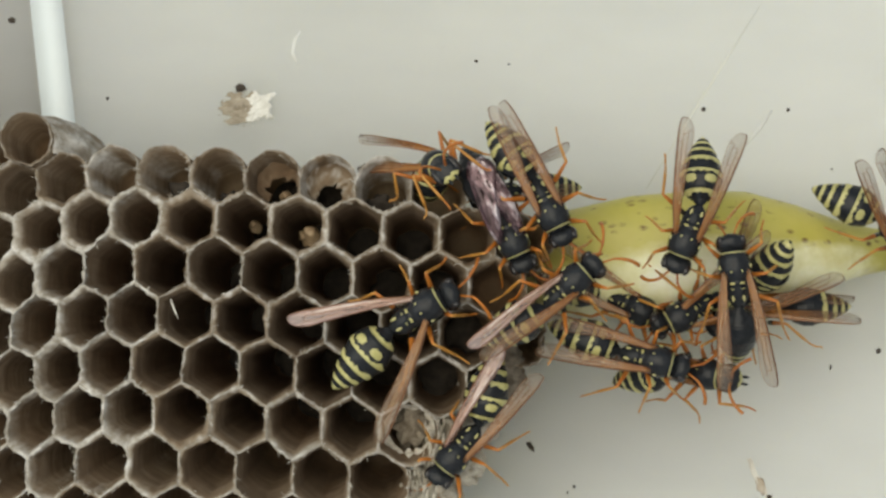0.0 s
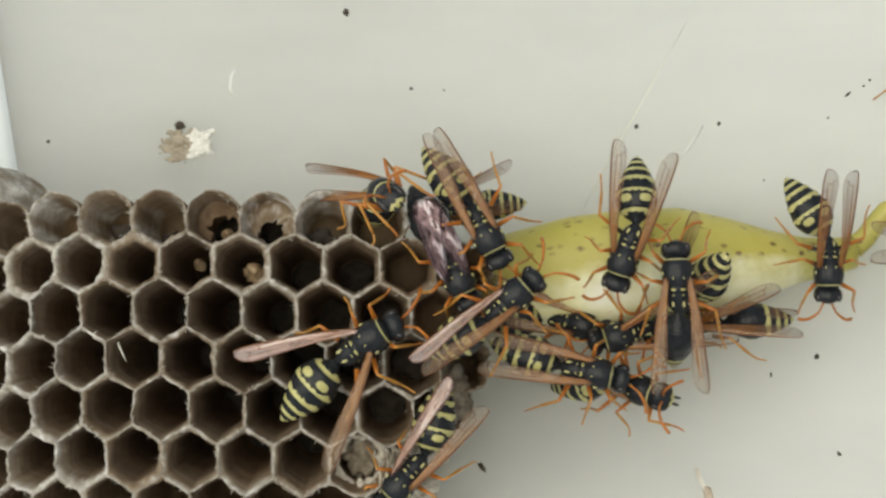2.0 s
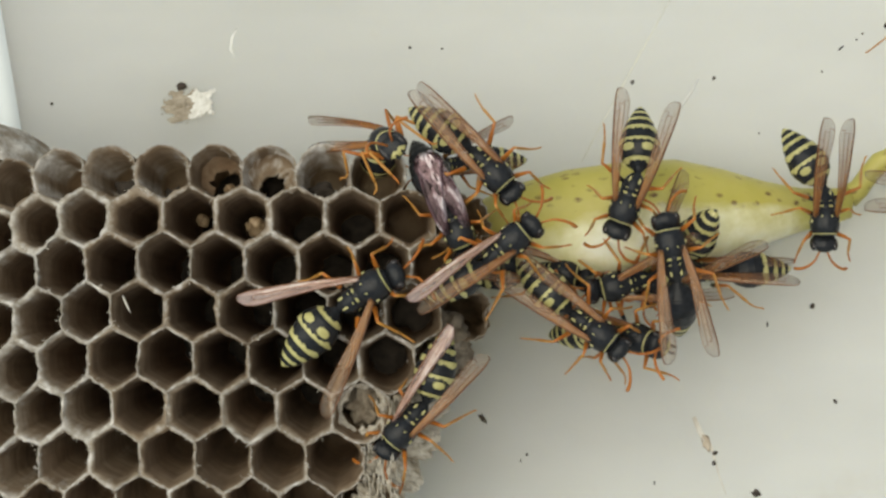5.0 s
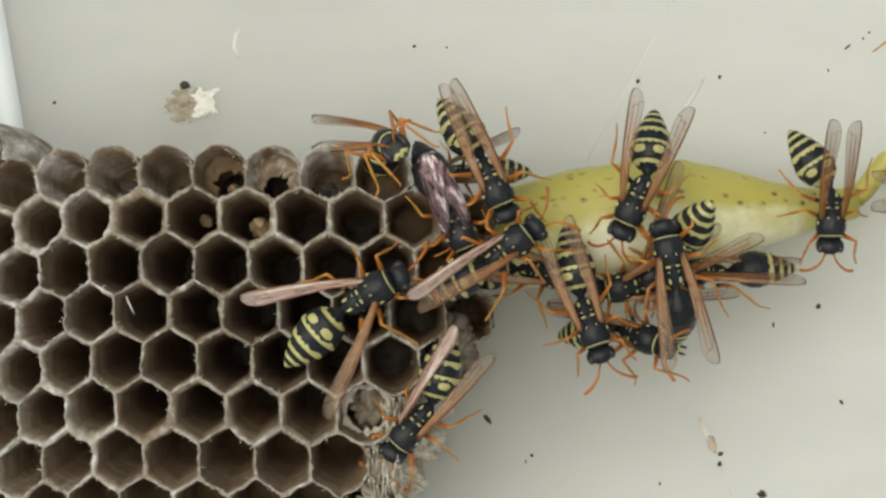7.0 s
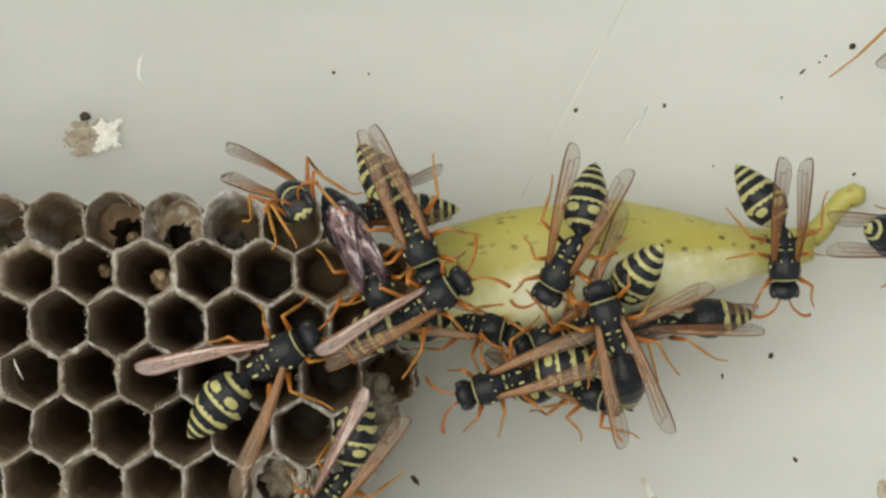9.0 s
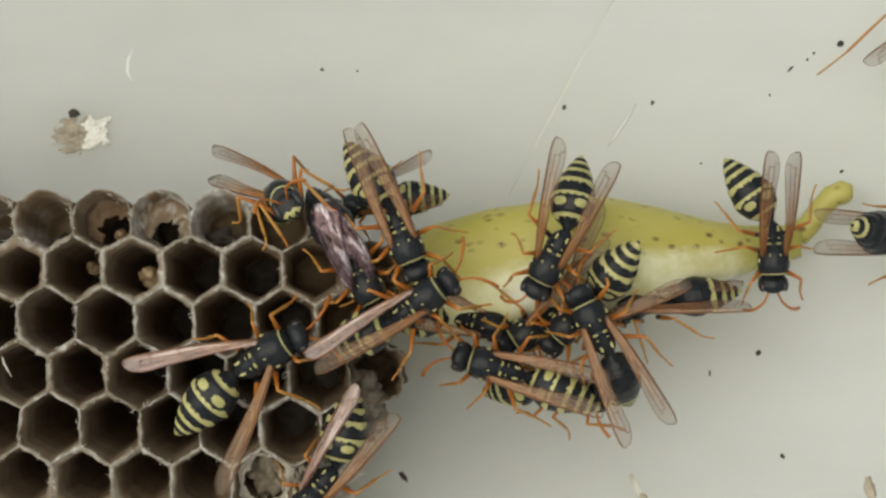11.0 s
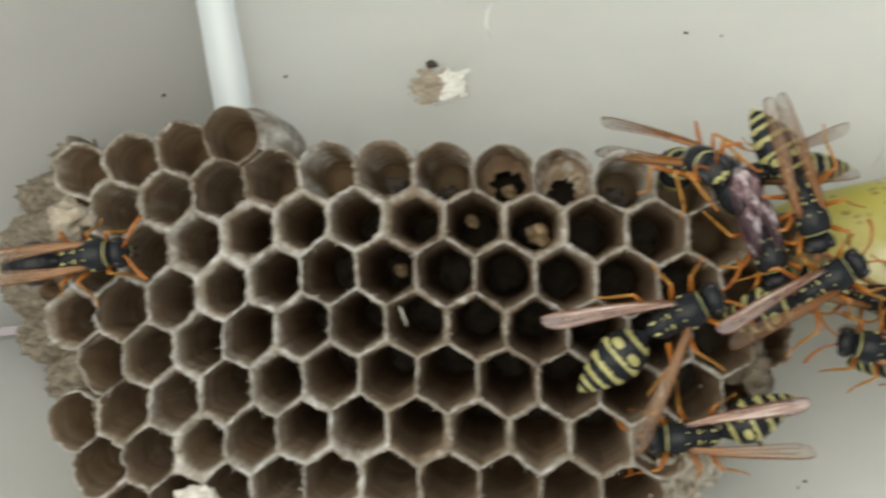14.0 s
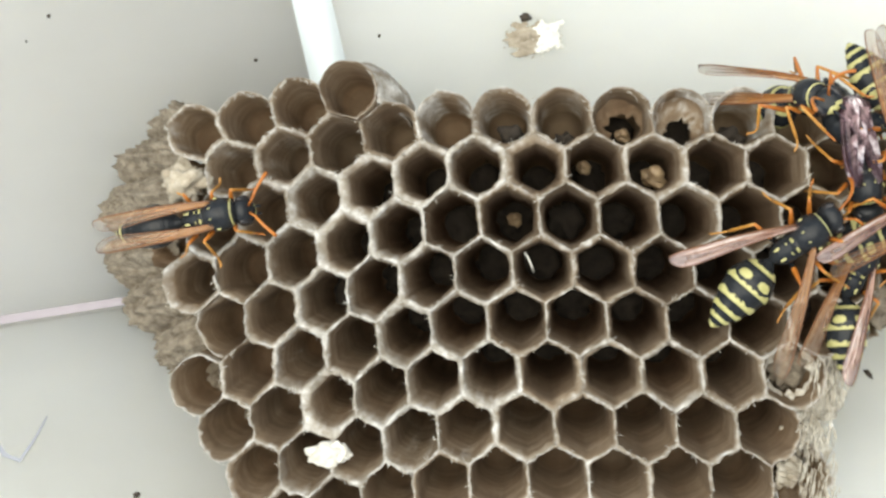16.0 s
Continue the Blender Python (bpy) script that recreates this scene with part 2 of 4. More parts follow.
def box(bm, x0, x1, y0, y1, z0, z1):
    bmesh.ops.create_cube(bm, size=1, matrix=Matrix.Translation(Vector(((x0 + x1) / 2, (y0 + y1) / 2, (z0 + z1) / 2)) * MM) @ Matrix.Diagonal(((x1 - x0) * MM, (y1 - y0) * MM, (z1 - z0) * MM, 1)))


# ---- the box that holds the nest ----
def board():
    bm = bmesh.new()
    lo, hi = [], []
    # the fold runs slightly slanting across the sheet
    fold = lambda y: -66.6 + (46.2 - y) * 0.228
    for y in (-260.0, 300.0):
        lo.append(bm.verts.new(Vector((fold(y) + 4.2, y, 0)) * MM))
        hi.append(bm.verts.new(Vector((330, y, 0)) * MM))
    low = [bm.verts.new(v.co - Vector((0, 0, 0.12))) for v in (lo[0], hi[0], hi[1], lo[1])]
    top = [lo[0], hi[0], hi[1], lo[1]]
    bm.faces.new(top)
    bm.faces.new(low)
    for i in range(4):
        bm.faces.new((top[i], top[(i + 1) % 4], low[(i + 1) % 4], low[i]))
    floor = part("floor", bm, BOARD)
    tagged(floor, "off-white glossy plastic floor of a box, specked with dirt", "floor", kind="structure")
    bm = bmesh.new()
    quads = []
    # bevel widened to carry the painted reflection beside the fold
    for a, za, b, zb in ((4.2, 0.0, 0.2, -1.0),):
        quads = [Vector((fold(-260) + b, -260, zb)), Vector((fold(-260) + a, -260, za)), Vector((fold(300) + a, 300, za)), Vector((fold(300) + b, 300, zb))]
    top = [bm.verts.new(q * MM) for q in quads]
    low = [bm.verts.new((q - Vector((0, 0, 119))) * MM) for q in quads]
    bm.faces.new(top)
    bm.faces.new(low)
    for i in range(4):
        bm.faces.new((top[i], top[(i + 1) % 4], low[(i + 1) % 4], low[i]))
    tagged(part("trim", bm, EDGE_SHINE), "bevelled plastic edge between two panels, a reflection painted in bright", "trim", kind="structure")
    bm = bmesh.new()
    seam = [(-360.0, -32.0), (fold(12.8), 12.8)]
    lower = [(-360, -260), (fold(-260) + 0.2, -260), (seam[1][0] + 0.2, seam[1][1]), seam[0]]
    upper = [seam[0], (seam[1][0] + 0.2, seam[1][1]), (fold(300) + 0.2, 300), (-360, 300)]
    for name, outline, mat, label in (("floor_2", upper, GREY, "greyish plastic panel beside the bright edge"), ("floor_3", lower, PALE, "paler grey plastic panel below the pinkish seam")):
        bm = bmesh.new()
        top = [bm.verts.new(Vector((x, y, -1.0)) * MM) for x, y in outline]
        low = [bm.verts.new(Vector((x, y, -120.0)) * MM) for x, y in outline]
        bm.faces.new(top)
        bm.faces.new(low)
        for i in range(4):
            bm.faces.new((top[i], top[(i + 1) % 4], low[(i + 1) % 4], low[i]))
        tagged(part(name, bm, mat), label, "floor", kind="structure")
    bm = bmesh.new()
    sides = []
    for x, y, w in ((-200, -8.6, 0.55), (-160, -2.2, 0.55), (-120, 4.2, 0.5), (-93, 8.5, 0.5), (-70, 11.9, 0.45)):
        sides.append([bm.verts.new(Vector((x, y + d, h)) * MM) for d, h in ((-w, -1.01), (-w * 0.6, -0.985), (w * 0.6, -0.985), (w, -1.01))])
    for a, b in zip(sides, sides[1:]):
        for k in range(3):
            bm.faces.new((a[k], b[k], b[k + 1], a[k + 1]))
    tagged(part("seam", bm, PINK), "faint pinkish seam across the grey panel", "seam", kind="structure")
    for pts in ([(-93.5, -3.0), (-92.5, -4.4), (-91.2, -4.9), (-90.0, -3.2), (-88.6, -0.8)], [(-98.4, 0.9), (-99.6, -0.6), (-99.9, -2.4), (-101.5, -3.0)]):
        bm = bmesh.new()
        tube(bm, [(x, y, -1.0) for x, y in pts], [0.3, 0.45, 0.45, 0.4, 0.25][:len(pts)], 8, flat=0.02)
        tagged(part("pen_mark", bm, BLUISH), "faded bluish pen mark on the pale panel", "pen mark", group="pen marks")

    # walls out of view, added to close the floor in and bounce light
    for name, x0, x1, y0, y1 in (("wall_north", -363, 333, 300, 303), ("wall_south", -363, 333, -263, -260), ("wall_east", 330, 333, -260, 300), ("wall_west", -363, -360, -260, 300)):
        bm = bmesh.new()
        box(bm, x0, x1, y0, y1, -4, 120)
        tagged(part(name, bm, BOARD), "unseen white side wall, added to bounce light", "wall", kind="structure")


board()


# ---- the comb ----
def spot(u, r):
    """Where the middle of a cell mouth lies, in millimetres."""
    s = (math.sqrt(u * u + 0.4) - u) / 2
    uu, rr = u + 0.09 * s, r + 0.27 * s
    x = -28.9 + 5.1 * (uu - 4) + 0.28 * (rr - 1)
    y = 20.9 - 4.45 * (rr - 1) - 0.1 * (uu - 4)
    if r < 0:
        x, y = x + 0.75 * r, y + 0.85 * r
    elif r < 1:
        x, y = x + 0.15, y - 0.3
    z = 14.2 - 0.12 * max(0.0, -42 - x) * min(1.0, max(0.0, (26 - y) / 20)) - 0.004 * max(0.0, x + 22) ** 2
    return Vector((x, y, z))


def lean(p):
    return Vector(((p.x + 36) * 0.008, (p.y - 21) * 0.014, 1)).normalized()


EXTENT = {-1: (-4.5, -1.5), 0: (-5, 6), 1: (-5.5, 7.5), 2: (-5, 7), 3: (-4.5, 7.5), 4: (-5, 7), 5: (-4.5, 5.5), 6: (-4, 5), 7: (-3.5, 5.5), 8: (-3, 4)}
STUBS = {(-5, 0), (-5.5, 1)}
NARROW = {(1.5, 1): (0.17, 0.1, -0.1), (-0.5, 1): (0.06, 0.15, 0.0), (-1.5, 1): (0.10, 0.3, 0.0), (-2, 2): (0.11, 0.25, -0.1), (-5, 2): (0.12, 0.3, 0.1), (2.5, 3): (0.05, 0, 0), (-2.5, 5): (0.09, 0.3, 0.1), (-1, 4): (0.05, 0.1, -0.15), (1, 2): (0.03, 0.0, -0.1), (-0.5, 3): (0.06, 0.15, -0.1)}
SUNK = {(5.5, 7): 1.5, (4, 8): 1.5, (7.5, 3): 4.0, (7, 4): 5.0, (7.5, 1): 2.0, (-1.5, -1): -0.9, (-4.5, 3): 1.0}
AROUND = 48


def crest(p):
    """How far the torn rims stand above or below their mean, alike for neighbouring cells."""
    q = Vector((p.x, p.y, 0))
    return 0.55 * noise.noise(q * 0.28) + 0.4 * noise.noise(q * 0.9 + Vector((9, 0, 0))) + 0.26 * noise.noise(q * 3.3 + Vector((0, 9, 0))) + 0.16 * noise.noise(q * 8.0)


def cell(nest, u, r, rng):
    """One paper cell: a six-sided tube with a frayed pale mouth and a round brown inside."""
    c = spot(u, r)
    stub = (u, r) in STUBS
    near = [(1, 0), (0.5, -1), (-0.5, -1), (-1, 0), (-0.5, 1), (0.5, 1)]
    mids = [spot(u + a, r + b) for a, b in near]
    corners = [(c + mids[k] + mids[(k + 1) % 6]) / 3 for k in range(6)]
    edge = min(1.0, max(0.0, max(-u - 1.5, u - 4.5, 1.2 - r, r - 5.0) / 2.5))
    depth = rng.uniform(11.2, 12.4) - 5.4 * edge - (1.2 if r <= 0 else 0.0)
    depth = min(depth, c.z - 1.2, 6.6 if r == 0 and u not in (3, 4) else 20.0)
    bm = bmesh.new()
    rim = bm.verts.layers.float.new("rim")
    shade_layer = bm.verts.layers.float.new("cell_shade")
    # painted shade, strongest in cells near the middle of the comb
    cell_shade = rng.uniform(0.1, 0.5) if stub else max(0.0, min(1.0, 1.25 - math.hypot((u - 2.2) / 5.0, (r - 2.6) / 3.3) ** 2 + rng.uniform(-0.3, 0.15)))
    cell_shade = min(cell_shade, 0.12) if r == 0 and u not in (3, 4) else cell_shade
    lift = rng.uniform(-0.12, 0.12) - (2.4 if stub else SUNK.get((u, r), 0.0))
    seed = rng.uniform(0, 100)
    tight = rng.uniform(-0.03, 0.035)
    collar = rng.choice((0.0, 0.0, 0.02, 0.05))
    white = 0.3 if stub else rng.uniform(0.7, 1.1) + (0.35 if -3 <= u <= 0.5 and 1 <= r <= 6 else 0.0)
    # paler inner walls by row: silk lining plus light put into the colour
    lit_lining = {0: 0.95, 1: 0.85, 2: 0.9, 3: 0.6, 4: 1.0, 5: 1.0, -1: 0.7}.get(u, 0.5) if r == 0 else 0.55 if r == -1 else 0.22 if r >= 3 and u > EXTENT[r][1] - 1.2 else rng.uniform(0.2, 0.36) if u <= -2 else 0.36 if r >= 6 else rng.choice((0, 0, 0.05, 0.1, 0.2))
    off = Vector((rng.uniform(-0.1, 0.1), rng.uniform(-0.1, 0.1), 0))
    if (u, r) in NARROW:
        collar, dx, dy = NARROW[(u, r)]
        off = Vector((dx, dy, 0))
    hexes = []
    for k in range(AROUND):
        s = k * 6 / AROUND
        a, f = int(s), s - int(s)
        hexes.append(corners[a].lerp(corners[(a + 1) % 6], f))
    mean = sum((h - c).length for h in hexes) / AROUND
    bare = [r + b not in EXTENT or not EXTENT[r + b][0] <= u + a <= EXTENT[r + b][1] for a, b in near]
    open_side = [1.0 if bare[k] or bare[(k + 1) % 6] else 0.0 for k in range(6)]
    free = []
    for k in range(AROUND):
        w = k * 6 / AROUND
        free.append(open_side[int(w)] * (1 - w % 1) + open_side[(int(w) + 1) % 6] * (w % 1))

    def ring(shrink, down, roundness, ragged, pale):
        out = []
        for k, h in enumerate(hexes):
            d = h - c
            ang = k * 2 * math.pi / AROUND
            n1 = noise.noise(Vector((k * 0.8, seed, down * 0.5)))
            n3 = noise.noise(Vector((math.cos(ang) * 1.4, math.sin(ang) * 1.4, seed + 30 + down * 0.15)))
            flat = d.normalized() * mean
            inner = shrink < 0.97
            shared = shrink > 0.985 and not stub and (u, r) not in SUNK
            rnd = max(roundness, 0.85 * free[k])
            way = (d * (1 - rnd) + flat * rnd) * (shrink + (tight - collar + 0.07 * n3 if inner else 0))
            q = c + way + (off if inner else Vector((0, 0, 0)))
            if shared:
                # one ridge serves both neighbours
                q += noise.noise_vector(h * 0.55) * 0.2 * (1 - free[k]) + lean(q) * (ragged * crest(h) - down)
            else:
                q = q + lean(q) * (lift - down + ragged * (crest(c + d) + (0.34 if inner else 0.15) * n1))
                q += d.normalized() * (0.10 if not stub else 0.3) * noise.noise(Vector((k * 0.7, down * 1.3, seed + 7)))
            if stub:
                # torn tubes splay outwards and show their ridged flanks
                q += d.normalized() * 0.55 * noise.noise(Vector((k * 2.3, seed, down * 0.12))) + Vector((-0.32, -0.30, 0)) * max(0.0, down - 0.6)
            elif SUNK.get((u, r), 0) > 1.2:
                # crumpled, half collapsed cells
                q += d.normalized() * 0.9 * noise.noise(Vector((k * 0.45, seed, down * 0.35))) + Vector((0, 0, 1.3 * noise.noise(Vector((k * 0.3, seed + 4, down * 0.2)))))
            elif 0.9 < shrink < 0.98:
                q -= d.normalized() * 0.22 * max(0.0, noise.noise(Vector((math.cos(ang) * 2.6, math.sin(ang) * 2.6, seed + 60))))
            v = bm.verts.new(q * MM)
            v[rim] = max(0.0, min(1.0, (max(pale, lit_lining * (0.75 + 0.8 * n3) if inner and down < depth * 0.8 else 0) + (0.12 if inner else 0.3) * n1) * white))
            v[shade_layer] = cell_shade
            out.append(v)
        return out

    foot = min(depth + 0.8, c.z - 0.6)
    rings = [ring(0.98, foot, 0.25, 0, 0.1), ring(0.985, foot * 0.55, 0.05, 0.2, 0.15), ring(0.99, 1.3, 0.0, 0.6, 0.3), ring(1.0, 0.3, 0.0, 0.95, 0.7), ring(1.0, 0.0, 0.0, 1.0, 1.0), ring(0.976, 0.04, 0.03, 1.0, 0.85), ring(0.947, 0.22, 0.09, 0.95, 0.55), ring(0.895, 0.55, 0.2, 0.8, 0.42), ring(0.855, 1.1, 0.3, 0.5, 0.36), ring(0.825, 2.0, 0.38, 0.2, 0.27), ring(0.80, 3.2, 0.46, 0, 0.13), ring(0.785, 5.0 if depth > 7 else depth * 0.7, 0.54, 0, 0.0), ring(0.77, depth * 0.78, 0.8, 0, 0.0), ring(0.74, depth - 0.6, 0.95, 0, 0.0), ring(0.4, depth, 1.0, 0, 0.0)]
    if stub:
        rings = [ring(1.04, 7.0, 0.3, 0, 0), ring(1.05, 4.5, 0.2, 0.6, 0.1), ring(1.05, 2.4, 0.2, 1.2, 0.25), ring(1.03, 0.9, 0.2, 1.5, 0.3), ring(0.9, 0.1, 0.4, 2.2, 0.5), ring(0.72, 0.5, 0.6, 2.4, 0.35), ring(0.5, 1.6, 0.9, 2.0, 0.1), ring(0.25, 2.4, 1, 1.2, 0.0)]
    for a, b in zip(rings, rings[1:]):
        for k in range(AROUND):
            bm.faces.new((a[k], a[(k + 1) % AROUND], b[(k + 1) % AROUND], b[k]))
    bm.faces.new(rings[-1])
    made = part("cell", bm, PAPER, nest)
    # dark lump added in place of the shade at a deep cell's bottom
    if cell_shade > 0.3:
        bm = bmesh.new()
        q = c + off - lean(c) * (depth - 0.6)
        lump(bm, q, (1.9, 1.9, 0.9), 0.6, seed, 3)
        part("shade_plug", bm, HOLLOW, nest, "dark lump standing in for shade at a cell bottom")
    return made


def membrane(nest, u, r, down, hole=None, size=0.86, bulge=0.5, name="silk_cap", mat=None, label="", pale=0.7):
    """A spun lining across a cell, torn open where a hole is given."""
    c = spot(u, r)
    axis = lean(c)
    bm = bmesh.new()
    rim = bm.verts.layers.float.new("rim")
    n, steps, loops = 30, 7, []
    for i in range(steps):
        k = 1 - i / (steps - 1)
        loop = []
        for a in range(n):
            ang = 2 * math.pi * a / n
            wob = noise.noise(Vector((math.cos(ang) * 2, math.sin(ang) * 2, u * 3 + r)))
            rad = 2.55 * size * k
            x, y = rad * math.cos(ang), rad * math.sin(ang)
            if hole:
                hx, hy, hr = hole
                inner = hr * (1 + 0.35 * wob + 0.5 * noise.noise(Vector((a * 0.9, u, r))))
                x = hx * (1 - k) + (inner * (1 - k)) * math.cos(ang) + x
                y = hy * (1 - k) + (inner * (1 - k)) * math.sin(ang) + y
            p = c + Vector((x, y, 0)) - axis * (down - bulge * (1 - k * k) + 0.35 * wob + 0.3 * noise.noise(Vector((x * 1.5, y * 1.5, u))) + 0.3 * noise.noise(Vector((x * 4.5, y * 1.6, r))))
            v = bm.verts.new(p * MM)
            v[rim] = max(0.0, min(1.0, pale + 0.5 * noise.noise(Vector((x * 1.2, y * 3.0, u)))))
            loop.append(v)
        loops.append(loop)
    for a, b in zip(loops, loops[1:]):
        for k in range(n):
            bm.faces.new((a[k], a[(k + 1) % n], b[(k + 1) % n], b[k]))
    if not hole:
        bm.faces.new(loops[-1])
    ob = part(name, bm, mat or DIM_SILK, nest, label)
    ob.modifiers.new("thickness", "SOLIDIFY").thickness = 0.06 * MM
    return ob


def larva(nest, u, r, down, dx, dy, s=1.0):
    p = spot(u, r) - lean(spot(u, r)) * down + Vector((dx, dy, 0))
    bm = bmesh.new()
    for i in range(5):
        k = i / 4 - 0.5
        lump(bm, (1.5 * k * s, 0.35 * s * math.sin(i * 2.1), 0.1 * math.cos(i * 3)), (0.42 * s, (0.78 - 0.9 * k * k) * s, (0.7 - 0.9 * k * k) * s), 0.45, u + i, 2)
    part("larva", bm, GRUB, nest, "pale brownish wasp grub in its cell", m=Matrix.Translation(p * MM) @ pose(0, 0, 0, 20, -65, 30))


def fibres(nest, rng):
    """Loose paper hairs that stand out from the torn rims."""
    bm = bmesh.new()
    near = [(1, 0), (0.5, -1), (-0.5, -1), (-1, 0), (-0.5, 1), (0.5, 1)]
    for _ in range(2600):
        r = rng.randint(-1, 7)
        a, b = EXTENT[r]
        u = a + rng.randint(0, int(b - a))
        if (u, r) in STUBS or (u, r) in SUNK:
            continue
        c = spot(u, r)
        k = rng.randrange(6)
        ends = [(c + spot(u + near[j % 6][0], r + near[j % 6][1]) + spot(u + near[(j + 1) % 6][0], r + near[(j + 1) % 6][1])) / 3 for j in (k, k + 1)]
        p = ends[0].lerp(ends[1], rng.random())
        p = p + lean(p) * (crest(p) - 0.02)
        along = (ends[1] - ends[0]).normalized() * rng.choice((1, -1))
        way = (along * rng.uniform(0.0, 1.0) + (c - p).normalized() * rng.uniform(-0.2, 0.6) + Vector((0, 0, rng.uniform(-0.1, 0.25)))).normalized() * rng.uniform(0.2, 0.6)
        side = Vector((rng.uniform(-1, 1), rng.uniform(-1, 1), rng.uniform(-1, 1))) * 0.08
        tube(bm, [p - lean(c) * 0.15, p + way * 0.5 + side, p + way], [0.035, 0.025, 0.012], 4)
    tagged(part("fibre", bm, SILK, nest, "pale loose paper fibres"), kind="stuff")
    bm = bmesh.new()
    h = Vector((-42.6, 13.6, 13.9))
    tube(bm, [h, h + Vector((0.3, -0.5, 0.3)), h + Vector((0.6, -1.2, 0.1)), h + Vector((0.75, -1.7, -0.3))], [0.07, 0.09, 0.08, 0.03], 6)
    part("splinter", bm, SILK, nest, "pale splinter on a cell rim")


def along(pts, s):
    """The point at the share s of a line through a few points."""
    k = min(s * (len(pts) - 1), len(pts) - 1.001)
    i, f = int(k), k - int(k)
    p0, p1, p2, p3 = [Vector(pts[max(0, min(len(pts) - 1, i + d))]) for d in (-1, 0, 1, 2)]
    return p1 + (p2 - p0) * 0.5 * f + (p0 * 2 - p1 * 5 + p2 * 4 - p3) * 0.5 * f * f + (p1 * 3 - p0 - p2 * 3 + p3) * 0.5 * f ** 3


def flank(nest, top, foot, cells, mat, label, seed):
    """The outside of the edge cells: a slope of bark-like paper, scalloped by the cells and ridged down their length."""
    bm = bmesh.new()
    n, m, grid = 220, 60, []
    length = sum((Vector(b) - Vector(a)).length for a, b in zip(top, top[1:]))
    for i in range(n + 1):
        s = i / n
        a, b = along(top, s), along(foot, s)
        out = (b - a)
        out.z = 0
        out = (out.normalized() + Vector((0, 0, 0.7))).normalized()
        row = []
        for j in range(m + 1):
            f = j / m
            at = s * length
            bulge = 2.0 * abs(math.sin(math.pi * (s * cells + 0.35 * noise.noise(Vector((f * 1.5, seed, 0)))))) ** 0.7 * min(1.0, 0.25 + 3 * f)
            ridge = 0.7 * noise.noise(Vector((at * 1.9, f * 2.2, seed))) + 0.5 * noise.noise(Vector((at * 5.0, f * 5.0, seed + 3)))
            ripple = 0.26 * noise.noise(Vector((at * 1.3, f * 16, seed + 9))) + 0.16 * noise.noise(Vector((at * 4, f * 36, seed + 5)))
            torn = 0.9 * noise.noise(Vector((at * 1.1, seed, 4))) if j == 0 else 0.0
            row.append(bm.verts.new((a.lerp(b, f) + out * (bulge - 1.5 + ridge + ripple) + Vector((0, 0, torn))) * MM))
        grid.append(row)
    for i in range(n):
        for j in range(m):
            bm.faces.new((grid[i][j], grid[i + 1][j], grid[i + 1][j + 1], grid[i][j + 1]))
    ob = part("flank", bm, mat, nest, label)
    ob.modifiers.new("thickness", "SOLIDIFY").thickness = 0.25 * MM


def flare(nest):
    """The pale outer wall of the tall cell at the top edge, sloping down beside it."""
    bm = bmesh.new()
    rim = bm.verts.layers.float.new("rim")
    n, m, grid = 40, 24, []
    for i in range(n + 1):
        s = i / n
        a = along([(-57.0, 29.9, 14.2), (-56.2, 29.6, 14.6), (-55.5, 28.6, 14.6), (-55.2, 26.6, 14.2)], s)
        b = along([(-55.6, 30.6, 6.0), (-53.8, 29.4, 6.0), (-52.6, 27.6, 7.0), (-52.6, 25.2, 9.0)], s)
        row = []
        for j in range(m + 1):
            f = j / m
            p = a.lerp(b, f) + Vector((0.5, 0.4, 0.5)) * (0.6 * math.sin(math.pi * f) + 0.25 * noise.noise(Vector((s * 9, f * 2, 2))) + 0.2 * noise.noise(Vector((s * 3, f * 9, 6))))
            v = bm.verts.new(p * MM)
            v[rim] = max(0.0, min(1.0, 0.85 + 0.5 * noise.noise(Vector((s * 5, f * 3, 1)))))
            row.append(v)
        grid.append(row)
    for i in range(n):
        for j in range(m):
            bm.faces.new((grid[i][j], grid[i + 1][j], grid[i + 1][j + 1], grid[i][j + 1]))
    ob = part("flare", bm, PAPER, nest, "pale sloping outer wall of a tall cell")
    ob.modifiers.new("thickness", "SOLIDIFY").thickness = 0.2 * MM


